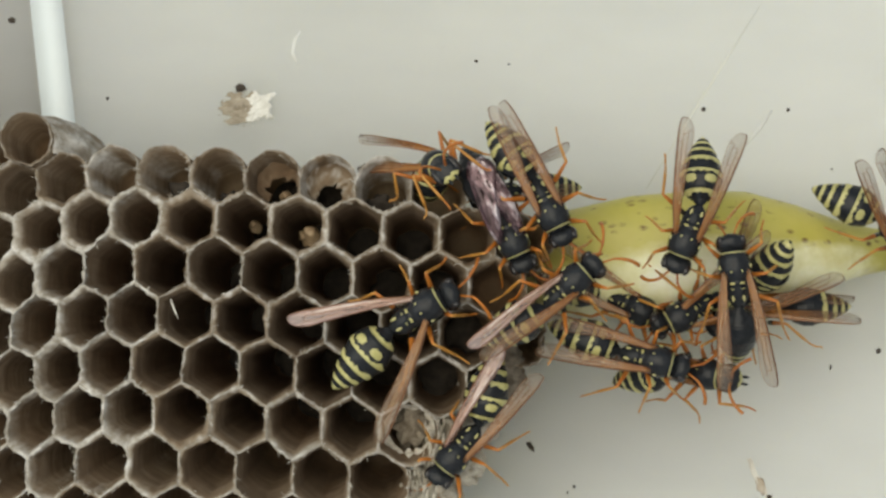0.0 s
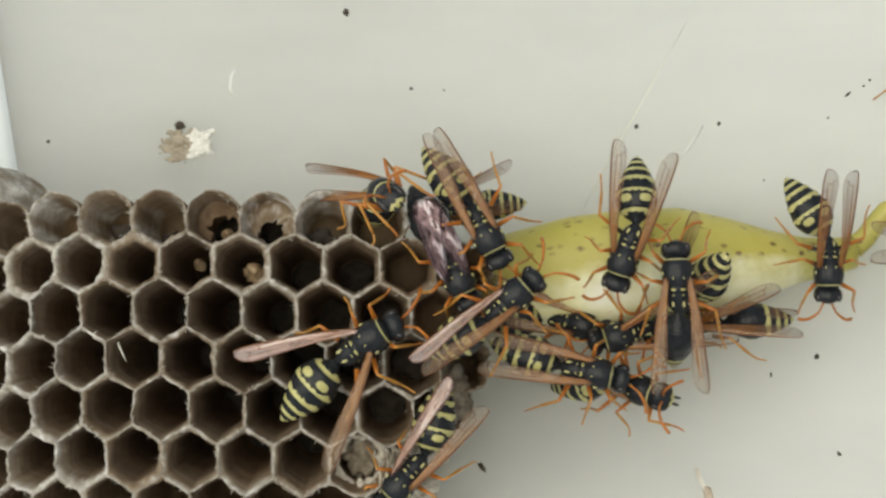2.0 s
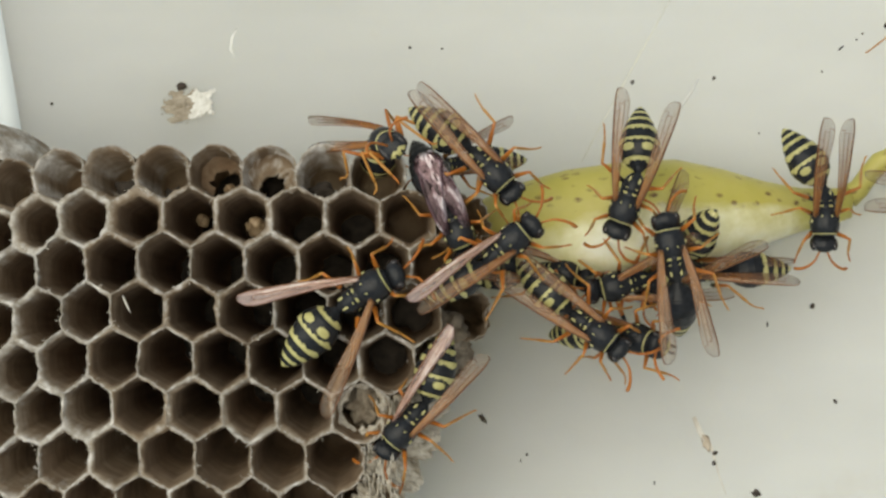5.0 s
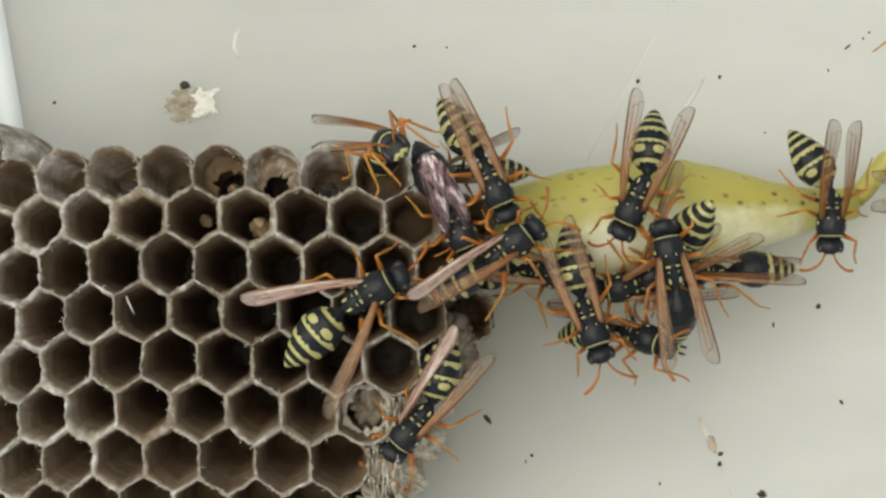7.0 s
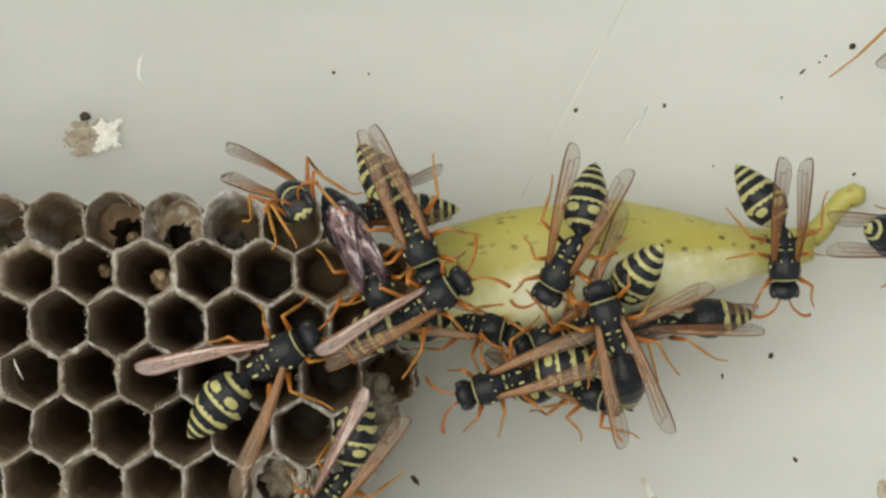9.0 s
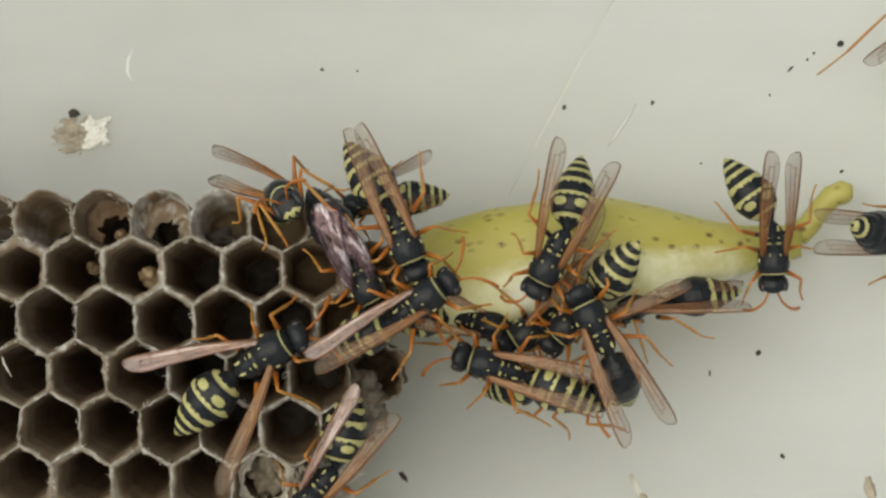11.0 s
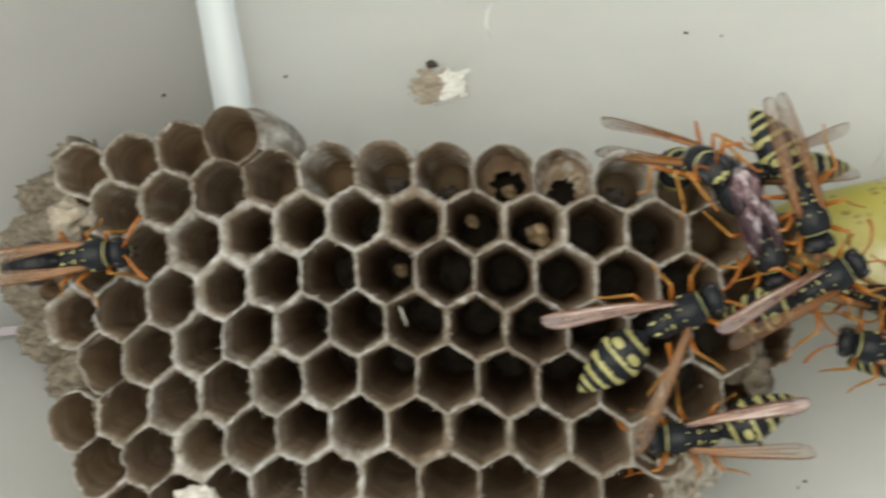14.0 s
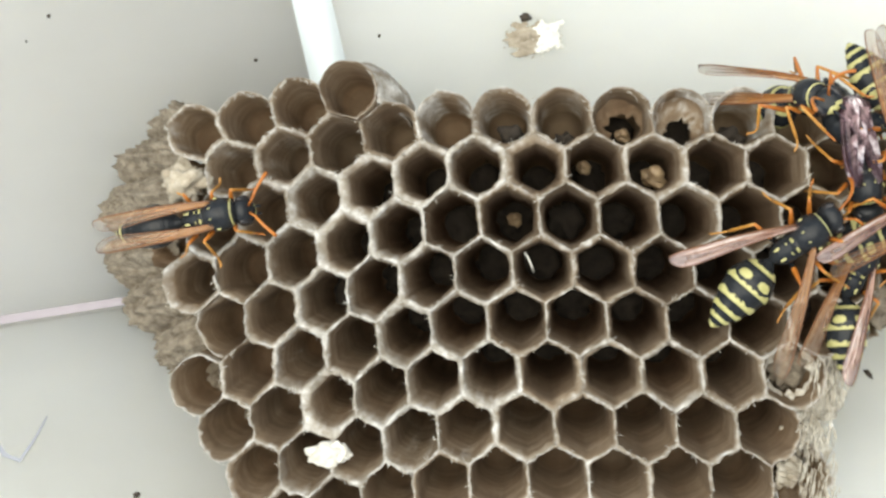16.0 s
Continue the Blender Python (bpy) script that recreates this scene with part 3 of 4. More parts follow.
def fray(nest, rng):
    """Ridged outsides of the comb's left and right edges, and loose strands on the torn one."""
    flank(nest, [(-73.4, 28.0, 10.0), (-74.2, 24.8, 10.6), (-73.8, 21.0, 11.0), (-74.2, 17.0, 10.0), (-74.4, 12.6, 8.6), (-73.2, 8.4, 7.6), (-71.2, 4.4, 6.6), (-68.4, 0.0, 6.2), (-65.6, -4.5, 6.0)],
          [(-74.0, 29.0, 3.0), (-78.4, 26.0, 2.6), (-81.4, 22.0, 2.2), (-82.3, 17.0, 2.0), (-81.2, 11.8, 2.0), (-78.6, 7.0, 2.0), (-74.9, 2.6, 2.0), (-70.3, -2.2, 2.0), (-66.3, -7.0, 2.0)], 8, FLANK, "bark-like grey-brown outer walls of the edge cells", 3.0)
    flank(nest, [(-16.4, 5.0, 10.0), (-17.2, 3.2, 11.5), (-17.9, 0.6, 12.2), (-19.6, -1.2, 12.4), (-20.2, -3.6, 12.0), (-20.6, -7.4, 12.0), (-20.6, -11.5, 12.0)],
          [(-13.0, 5.2, 4.0), (-13.9, 3.0, 4.5), (-15.0, -0.2, 5.0), (-16.4, -3.2, 5.0), (-17.4, -5.4, 5.0), (-17.8, -8.4, 5.0), (-17.6, -12.5, 5.0)], 5, FLUFF, "frayed pale outer walls at the broken edge", 8.0)
    flare(nest)
    bm = bmesh.new()
    for u, r, count in ((5.9, 5, 90), (5.6, 6, 70), (5.6, 7, 60)):
        c = spot(u, r)
        for _ in range(count * 2):
            p = c + Vector((rng.uniform(-0.6, 2.4), rng.uniform(-2.0, 2.0), rng.uniform(-1.8, 0.3)))
            n = rng.uniform(0.5, 1.5)
            sway = rng.uniform(-0.15, 0.15)
            tube(bm, [p, p + Vector((sway, -0.5 * n, -0.15 * n)), p + Vector((0.5 * sway, -n, -0.6 * n))], [0.03, 0.055, 0.02], 5, flat=0.5)
    part("frayed_edge", bm, FLUFF, nest, "frayed pale paper strands at the broken edge")


FLUFF_PALE = two_tone("pale_fluff", (0.36, 0.30, 0.23), (0.72, 0.67, 0.58), 1500, 0.9, 0.8, 0.0002, 0.2)
FLUFF = two_tone("torn_fluff", (0.34, 0.285, 0.215), (0.74, 0.69, 0.59), 700, 0.9, 0.5, 0.0001, 0.2)
FLANK = two_tone("flank_paper", (0.13, 0.10, 0.072), (0.38, 0.325, 0.255), 1100, 0.9, 0.9, 0.0003, 0.2)


def comb():
    rng = random.Random(4)
    nest = tagged(new("wasp_nest"), "grey-brown paper wasp comb of open hexagonal cells", "wasp nest")
    for r, (a, b) in EXTENT.items():
        u = a
        while u <= b + 0.01:
            cell(nest, u, r, rng)
            u += 1
    bm = bmesh.new()
    lump(bm, (-38, 11, 0.7), (24, 11, 0.7), 0.12, 3.0, 4)
    part("backing", bm, PAPER, nest, "rough grey paper back of the comb")
    for u, r, down, size in ((-5, 0, 0.6, (1.7, 1.6, 1.0)), (5.55, 5, 3.4, (1.9, 1.9, 0.7)), (7.2, 3.6, 4.2, (1.6, 2.0, 0.9))):
        bm = bmesh.new()
        q = spot(u, r)
        lump(bm, q - lean(q) * down, size, 0.85, u * 2.3, 4)
        part("silk_cap", bm, DIM_SILK if u < 0 else FLANK, nest, "crumpled torn silk in a cell mouth")
    membrane(nest, 5.5, 5, 1.2, (-0.1, -0.1, 1.7), size=0.93, bulge=-0.8, mat=FLUFF_PALE, label="woolly pale silk ring")
    membrane(nest, 4, 0, 1.5, (-0.1, -0.95, 1.15), size=0.95, bulge=-0.9, mat=PAPER, pale=0.5, label="pale silk cap, bitten open below")
    membrane(nest, 3, 0, 2.2, (0.3, -0.6, 1.45), size=0.95, bulge=-0.9, mat=PAPER, pale=0.15, label="brownish silk cap, bitten open below")
    for u, dx, dy, sz in ((5, -0.6, -1.0, 1.0), (1, 0.5, -0.9, 1.1), (2, 0.2, -1.2, 0.8)):
        bm = bmesh.new()
        q = spot(u, 0)
        lump(bm, q + Vector((dx, dy - 0.2, 0)) - lean(q) * 3.4, (sz * 1.15, sz * 0.85, 0.8), 0.9, u * 3.0, 3)
        part("debris", bm, HOLLOW, nest, "dark dried debris in a cell")
    larva(nest, 3.5, 1, 4.2, 0.5, -0.5, 1.15)
    larva(nest, 2.5, 1, 6.5, -0.6, 0.6, 0.7)
    larva(nest, 1, 2, 7.0, 0.1, 0.0, 0.7)
    larva(nest, 3, 0, 4.2, 0.4, -0.8, 0.7)
    bm = bmesh.new()
    c = spot(-2.6, 6)
    lump(bm, (c.x, c.y + 0.3, c.z + 0.2), (1.7, 1.0, 0.9), 0.35, 8.0, 4)
    lump(bm, (c.x + 1.0, c.y + 0.5, c.z + 0.1), (1.0, 0.9, 0.8), 0.35, 2.0, 4)
    part("silk_plug", bm, SILK, nest, "lumpy white silk plug in a cell mouth")
    fibres(nest, rng)
    fray(nest, rng)
    return nest


comb()


# ---- pear ----
def pear():
    ob = tagged(new("pear"), "wedge of yellow-green pear, pale flesh showing, nibbled by wasps", "pear")
    bm = bmesh.new()
    n, loops = 40, []
    peel = bm.verts.layers.float.new("rim")
    # along the fruit: x, middle y, half height, half thickness
    for x, y, h, w in ((-13, 20.5, 1.0, 1.0), (-12, 20.4, 2.9, 2.7), (-8, 20.7, 4.5, 3.8), (-2, 21.5, 5.2, 4.5), (4, 22.1, 5.3, 4.8), (8.5, 22.4, 5.1, 4.8), (13, 22.6, 4.0, 4.2), (17, 23.0, 2.6, 3.2), (20.5, 23.4, 1.7, 2.3), (24, 23.9, 1.3, 1.6), (25.5, 24.4, 1.25, 1.3)):
        loop = []
        for k in range(n):
            a = 2 * math.pi * k / n
            c, s = math.cos(a), math.sin(a)
            d = abs(c) ** 2.4 + abs(s) ** 2.4
            v = bm.verts.new(Vector((x + 0.15 * noise.noise(Vector((x, k, 0))), y - 0.4 + (h + 0.4) * c / d ** (1 / 2.4), max(0.05, w * 0.97 + w * s / d ** (1 / 2.4)))) * MM)
            v[peel] = min(1.0, max(0.0, (math.degrees(a) - 66) / 50)) * min(1.0, max(0.0, (255 - math.degrees(a)) / 40)) * min(1.0, max(0.0, (22.5 - x) / 5)) * (0.46 + 0.54 * min(1.0, max(0.0, (x + 7) / 11)))
            loop.append(v)
        loops.append(loop)
    for i in range(len(loops) - 1):
        for k in range(n):
            bm.faces.new((loops[i][k], loops[i][(k + 1) % n], loops[i + 1][(k + 1) % n], loops[i + 1][k]))
    bm.faces.new(loops[0])
    bm.faces.new(loops[-1])
    part("fruit", bm, SKIN, ob)
    bm = bmesh.new()
    tube(bm, [(25.2, 24.3, 1.4), (26.3, 25.2, 1.7), (27.3, 26.6, 2.0), (28.2, 27.6, 2.2), (29.3, 28.0, 2.2), (30.0, 28.0, 2.2)], [1.15, 1.0, 0.95, 1.05, 1.1, 0.7], 14)
    part("stem", bm, SKIN, ob, "short curled green stem end")


pear()


# ---- specks and shreds on the floor ----
def specks():
    rng = random.Random(9)
    grains = [(-56.2, 35.7, 0.23), (4.7, 36.7, 0.29), (29.9, 42, 0.43), (-18.0, 40.9, 0.21), (15.9, -4.1, 0.52), (23.4, 37.4, 0.16), (27.5, 41.2, 0.17), (26.9, 40.6, 0.16), (-25.0, 49.1, 0.5), (-18.1, 40.9, 0.2), (-14.7, 40.7, 0.15), (12.8, 36.9, 0.23), (-68.4, 33.7, 0.25), (-89.0, 38.4, 0.27), (-91.2, 35.9, 0.17), (-79.7, -8.4, 0.45), (-68.1, 44.1, 0.53), (12.1, -0.3, 0.32), (12.0, -1.3, 0.32), (-6.0, -0.6, 0.2), (17.1, 31.2, 0.14)]
    slivers = [(21.7, 13.9, 0.42, 0.28, 70), (17.4, 12.1, 0.4, 0.13, 85), (-10.35, 2.9, 0.8, 0.3, -50), (23.6, 4.7, 0.4, 0.22, -60), (12.8, 37.0, 0.28, 0.16, 60), (-6.6, -1.2, 0.25, 0.1, -80), (6.3, -3.2, 0.25, 0.12, -80), (25.4, 39.8, 0.5, 0.14, 40), (29.6, 30.2, 0.25, 0.18, 30)]
    places = [(x, y, r * 1.08, r * 0.9, rng.uniform(0, 180)) for x, y, r in grains] + slivers
    for x, y, a, b, turn in places:
        a, b = a * 0.72, b * 0.72
        bm = bmesh.new()
        z = -1.0 if x < -64 + (46.2 - y) * 0.228 else 0.0
        lump(bm, (0, 0, 0), (a, b, min(a, b) * 0.7), 0.6, rng.uniform(0, 50), 2)
        ob = part("crumb", bm, CRUMB, m=Matrix.Translation(Vector((x, y, z + min(a, b) * 0.45)) * MM) @ pose(0, 0, 0, 0, 0, turn))
        tagged(ob, "tiny dark crumb of dirt on the white floor", "crumb", group="crumbs on the floor")
    for x, y, a, b, turn in [(31.1, 1.8, 0.6, 1.54, 10), (11.3, 0.7, 0.54, 1.12, 20)]:
        bm = bmesh.new()
        lump(bm, (0, 0, 0), (a * 0.7, b * 0.7, 0.06), 0.45, x, 3)
        ob = part("smear", bm, SMEAR, m=Matrix.Translation(Vector((x, y, 0.02)) * MM) @ pose(0, 0, 0, 0, 0, turn))
        tagged(ob, "faint brownish smear dried on the floor", "smear", group="smears on the floor")


def trickle():
    """A dried reddish trickle on the floor below the pear."""
    bm = bmesh.new()
    tube(bm, [(10.3, 3.2, 0.0), (10.9, 1.8, 0.0), (11.9, 0.2, 0.0), (12.5, -2.4, 0.0), (13.1, -4.2, 0.0)], [0.35, 0.5, 0.28, 0.12, 0.07], 8, flat=0.03)
    tagged(part("trickle", bm, TRICKLE), "dried pale reddish trickle on the floor", "trickle")


TRICKLE = two_tone("dried_trickle", (0.58, 0.53, 0.45), (0.68, 0.66, 0.585), 900, 0.5)
trickle()
SMEAR = two_tone("dried_smear", (0.36, 0.28, 0.20), (0.50, 0.43, 0.34), 800, 0.5)
GLEAM = two_tone("pale_scratch", (0.60, 0.605, 0.575), (0.66, 0.665, 0.63), 500, 0.4)
SCRATCH = two_tone("scuffed_plastic", (0.56, 0.56, 0.50), (0.63, 0.63, 0.56), 500, 0.45)
specks()


def shred():
    """Torn scrap of nest paper stuck to the floor."""
    ob = tagged(new("paper_scrap"), "torn whitish scrap of nest paper stuck to the floor", "paper scrap")
    bm = bmesh.new()
    grid = []
    nx, ny = 56, 42
    for i in range(nx + 1):
        row = []
        for j in range(ny + 1):
            u, v = i / nx, j / ny
            x = -41.3 + (u - 0.48) * 6.2
            y = 34.9 + (v - 0.45) * 3.7 + 1.5 * max(0, u - 0.55)
            z = 0.08 + 0.3 * abs(noise.noise(Vector((u * 4, v * 5, 3)))) + 0.25 * abs(noise.noise(Vector((u * 11, v * 9, 7))))
            row.append(bm.verts.new(Vector((x, y, z)) * MM))
        grid.append(row)
    for i in range(nx):
        for j in range(ny):
            u, v = (i + 0.5) / nx - 0.5, (j + 0.5) / ny - 0.5
            edge = (u / 0.5) ** 2 + (v / 0.5) ** 2 + 0.7 * noise.noise(Vector((u * 6, v * 6, 11))) + 0.35 * noise.noise(Vector((u * 22, v * 22, 4)))
            if edge < 0.86:
                f = bm.faces.new((grid[i][j], grid[i + 1][j], grid[i + 1][j + 1], grid[i][j + 1]))
                f.material_index = 1 if u + 0.2 * noise.noise(Vector((u * 9, v * 9, 1))) < 0.02 else 0
    for v in [v for v in bm.verts if not v.link_faces]:
        bm.verts.remove(v)
    sheet = part("sheet", bm, [SHRED, TAN], ob)
    sheet.modifiers.new("thickness", "SOLIDIFY").thickness = 0.08 * MM
    bm = bmesh.new()
    lump(bm, (-42.05, 37.2, 0.35), (0.5, 0.42, 0.4), 0.5, 2.0, 2)
    part("dark_bead", bm, CRUMB, ob, "black blob beside the scrap")


SHRED = two_tone("white_scrap", (0.62, 0.60, 0.54), (0.82, 0.81, 0.76), 1200, 0.85, 0.6)
TAN = two_tone("tan_scrap", (0.25, 0.205, 0.15), (0.44, 0.385, 0.305), 1200, 0.85, 0.6)
shred()


def scuff():
    """Long faint scuffs and pale scratches in the plastic."""
    lines = (([(-0.5, 28.5), (3.1, 35.3), (6.7, 41.8), (9.8, 47.5)], 0.12, SCRATCH), ([(-36.4, 43.5), (-36.95, 42.5), (-37.05, 41.2), (-36.4, 40.0)], 0.22, GLEAM), ([(11.3, 36.9), (10.5, 35.6), (9.6, 34.3), (8.7, 33.0)], 0.2, GLEAM))
    for pts, w, mat in lines:
        bm = bmesh.new()
        tube(bm, [(x, y, 0.0) for x, y in pts], [w * 0.4, w, w, w * 0.3], 6, flat=0.02)
        tagged(part("scuff", bm, mat), "long faint scuff in the plastic floor" if mat is SCRATCH else "short pale scratch in the plastic floor", "scuff", group="scuffs in the floor")


scuff()


# ---- wasps ----
def wasp_thorax(ob):
    """A round black shield in front, with a thin pale collar, tapering to the waist behind."""
    def tone(x, a, i):
        up, side = math.sin(a), abs(math.cos(a))
        if 2.98 < x < 3.09 and up > -0.3:
            return 1
        if 0.0 < x < 0.2 and up > 0.5 and 0.28 < side < 0.55:
            return 1
        if 1.5 < x < 2.0 and up < 0.0 and side > 0.78:
            return 1
        if -0.4 < x < 0.0 and up < 0.1 and side > 0.85:
            return 1
        return 0

    bm = bmesh.new()
    prof = [(3.5, -0.05, 0.4, 0.45), (3.42, 0.0, 0.7, 0.75), (3.28, 0.08, 1.02, 1.05), (3.1, 0.14, 1.24, 1.27), (2.98, 0.17, 1.31, 1.34)]
    for x in (2.75, 2.45, 2.1, 1.7, 1.3, 0.95, 0.65):
        w = math.sqrt(max(0.0, 1 - ((x - 1.85) / 2.0) ** 2))
        prof.append((x, 0.24, 1.58 * w, 1.66 * w))
    prof += [(0.42, 0.2, 1.15, 1.18), (0.3, 0.18, 1.08, 1.08), (0.2, 0.18, 1.14, 1.12), (0.0, 0.16, 1.18, 1.1), (-0.12, 0.1, 1.12, 1.0), (-0.4, 0.02, 1.18, 0.98), (-0.5, 0.0, 1.18, 0.97), (-0.85, -0.08, 1.13, 0.9), (-1.25, -0.15, 1.0, 0.82), (-1.5, -0.2, 0.86, 0.7), (-1.8, -0.28, 0.6, 0.5), (-2.0, -0.32, 0.38, 0.36), (-2.15, -0.35, 0.28, 0.27)]
    lathe(bm, prof, 40, tone)
    return part("thorax", bm, [BLACK, YELLOW], ob)


def back_marks():
    out = []
    for x, y, z, a, b in ((1.2, 0.5, 1.7, 0.16, 0.07), (1.2, -0.5, 1.7, 0.16, 0.07), (0.1, 0.36, 1.2, 0.13, 0.17), (0.1, -0.36, 1.2, 0.13, 0.17), (1.7, 1.42, 0.95, 0.2, 0.12), (1.7, -1.42, 0.95, 0.2, 0.12), (-0.42, 0.42, 0.88, 0.07, 0.22), (-0.42, -0.42, 0.88, 0.07, 0.22), (-1.2, 0.5, 0.58, 0.42, 0.13), (-1.2, -0.5, 0.58, 0.42, 0.13)):
        bm = bmesh.new()
        ball(bm, (x, y, z), (a, b, 0.07), 8)
        me = bpy.data.meshes.new("yellow_spot")
        bm.to_mesh(me)
        bm.free()
        me.materials.append(YELLOW)
        out.append(me)
    return out


MARKS = back_marks()


def scutum_spots(thorax):
    for me in MARKS:
        new("yellow_spot", me).parent = thorax


def wasp_head(ob, turn):
    bm = bmesh.new()

    def tone(x, a, i):
        return 1 if i >= 5 and abs(math.cos(a)) < 0.8 and math.sin(a) < 0.35 else 0

    lathe(bm, [(-0.7, 0, 0.5, 0.45), (-0.55, 0, 1.2, 0.95), (-0.25, 0.0, 1.62, 1.25), (0.05, 0, 1.75, 1.42), (0.35, -0.03, 1.7, 1.42), (0.6, -0.08, 1.55, 1.35), (0.75, -0.1, 1.35, 1.25), (0.88, -0.12, 1.12, 1.1), (0.98, -0.15, 0.85, 0.9), (1.04, -0.25, 0.45, 0.6)], 28, tone)
    head = part("head", bm, [BLACK, YELLOW], ob, m=Matrix.Translation(Vector((3.82, 0, -0.28)) * MM) @ turn @ Matrix.Diagonal((0.95, 0.8, 0.86, 1)))
    for s in (1, -1):
        bm = bmesh.new()
        ball(bm, (0.25, 1.32 * s, 0.1), (0.62, 0.52, 1.12), 14)
        part("eye", bm, EYE, head)
        bm = bmesh.new()
        lathe(bm, [(0.7, -1.1, 0.12, 0.3), (1.0, -1.45, 0.2, 0.28), (1.15, -1.8, 0.12, 0.12)], 8)
        for v in bm.verts:
            v.co.y += 0.45 * s * MM
        part("mandible", bm, BLACK, head)
    return head


EYE = two_tone("compound_eye", (0.012, 0.011, 0.012), (0.03, 0.026, 0.026), 4000, 0.22, 0.2, 0.00002)


def antenna(head, s, bend):
    bm = bmesh.new()
    tube(bm, [(0.95, 0.4 * s, 0.35), (1.5, 0.75 * s, 0.8), (1.95, 1.05 * s, 1.1)], [0.15, 0.12, 0.13], 8, 1)
    x, y, z = 1.95, 1.05 * s, 1.1
    pts, rad = [], []
    for i in range(11):
        k = i / 10
        pts.append((x, y, z))
        rad.append(0.14 + 0.07 * k)
        d = Vector((0.6 - 0.2 * k, (0.55 + bend) * s, 0.25 - 1.1 * k - 0.2 * bend)).normalized() * 0.33
        x, y, z = x + d.x, y + d.y, z + d.z
    tube(bm, pts, rad, 8, mat_at=lambda i, k: 1)
    part("antenna", bm, [BLACK, ORANGE], head, "orange curved antenna")


SEGMENTS = ((-0.15, 1.25), (1.05, 3.25), (3.05, 4.75), (4.55, 5.85), (5.65, 6.75), (6.55, 7.55))


def girth(s):
    """Half width of the abdomen at s millimetres from the waist."""
    pts = ((-0.2, 0.22), (0.3, 0.6), (0.9, 1.25), (1.5, 1.75), (2.4, 2.02), (3.3, 2.0), (4.3, 1.78), (5.3, 1.42), (6.3, 0.98), (7.0, 0.6), (7.6, 0.1))
    for (a, b), (c, d) in zip(pts, pts[1:]):
        if s <= c:
            k = (s - a) / (c - a)
            k = k * k * (3 - 2 * k) * 0.5 + k * 0.5
            return b + (d - b) * k
    return 0.08


def gaster_meshes():
    """Six overlapping black rings, each with a scalloped yellow hind band."""
    out = []
    for j, (a, b) in enumerate(SEGMENTS):
        bm = bmesh.new()
        n, steps = 60, 18
        rows = []
        for i in range(steps + 1):
            k = i / steps
            s = a + (b - a) * k
            w = girth(s) * (1 + 0.05 * k) + 0.015 * (k > 0.9)
            rows.append((-s, -0.04 * s * s * 0.25, w, w * 0.94))

        def tone(x, ang, i, a=a, b=b, j=j):
            k = (-x - a) / (b - a)
            up, side = math.sin(ang), math.cos(ang)
            if j == 1 and up > 0.2 and ((abs(side) - 0.5) / 0.27) ** 2 + ((k - 0.5) / 0.19) ** 2 < 1:
                return 1
            edge = (0.72, 0.80, 0.68, 0.66, 0.64, 0.6)[j] + 0.02 - 0.13 * math.sin(3.0 * ang) ** 2 + (0.10 if abs(side) < 0.16 and up > 0 else 0)
            return 1 if edge < k < 0.97 else 0

        lathe(bm, rows, n, tone)
        me = bpy.data.meshes.new("tergite")
        bmesh.ops.recalc_face_normals(bm, faces=bm.faces)
        bm.to_mesh(me)
        bm.free()
        me.materials.append(BLACK)
        me.materials.append(YELLOW)
        for p in me.polygons:
            p.use_smooth = True
        out.append(me)
    return out


TERGITES = gaster_meshes()


def gaster(ob, yaw, pitch, plain=0):
    bm = bmesh.new()
    tube(bm, [(0.45, 0, 0.05), (0.1, 0, 0), (-0.3, 0, -0.02), (-0.7, 0, -0.03)], [0.3, 0.24, 0.3, 0.5], 12)
    g = part("abdomen", bm, BLACK, ob, m=pose(-2.1 * MM, 0, -0.35 * MM, 0, pitch, yaw))
    for i, me in enumerate(TERGITES):
        t = new("tergite", me)
        t.parent = g
        if i < plain:
            t.material_slots[1].link = "OBJECT"
            t.material_slots[1].material = BLACK
    return g


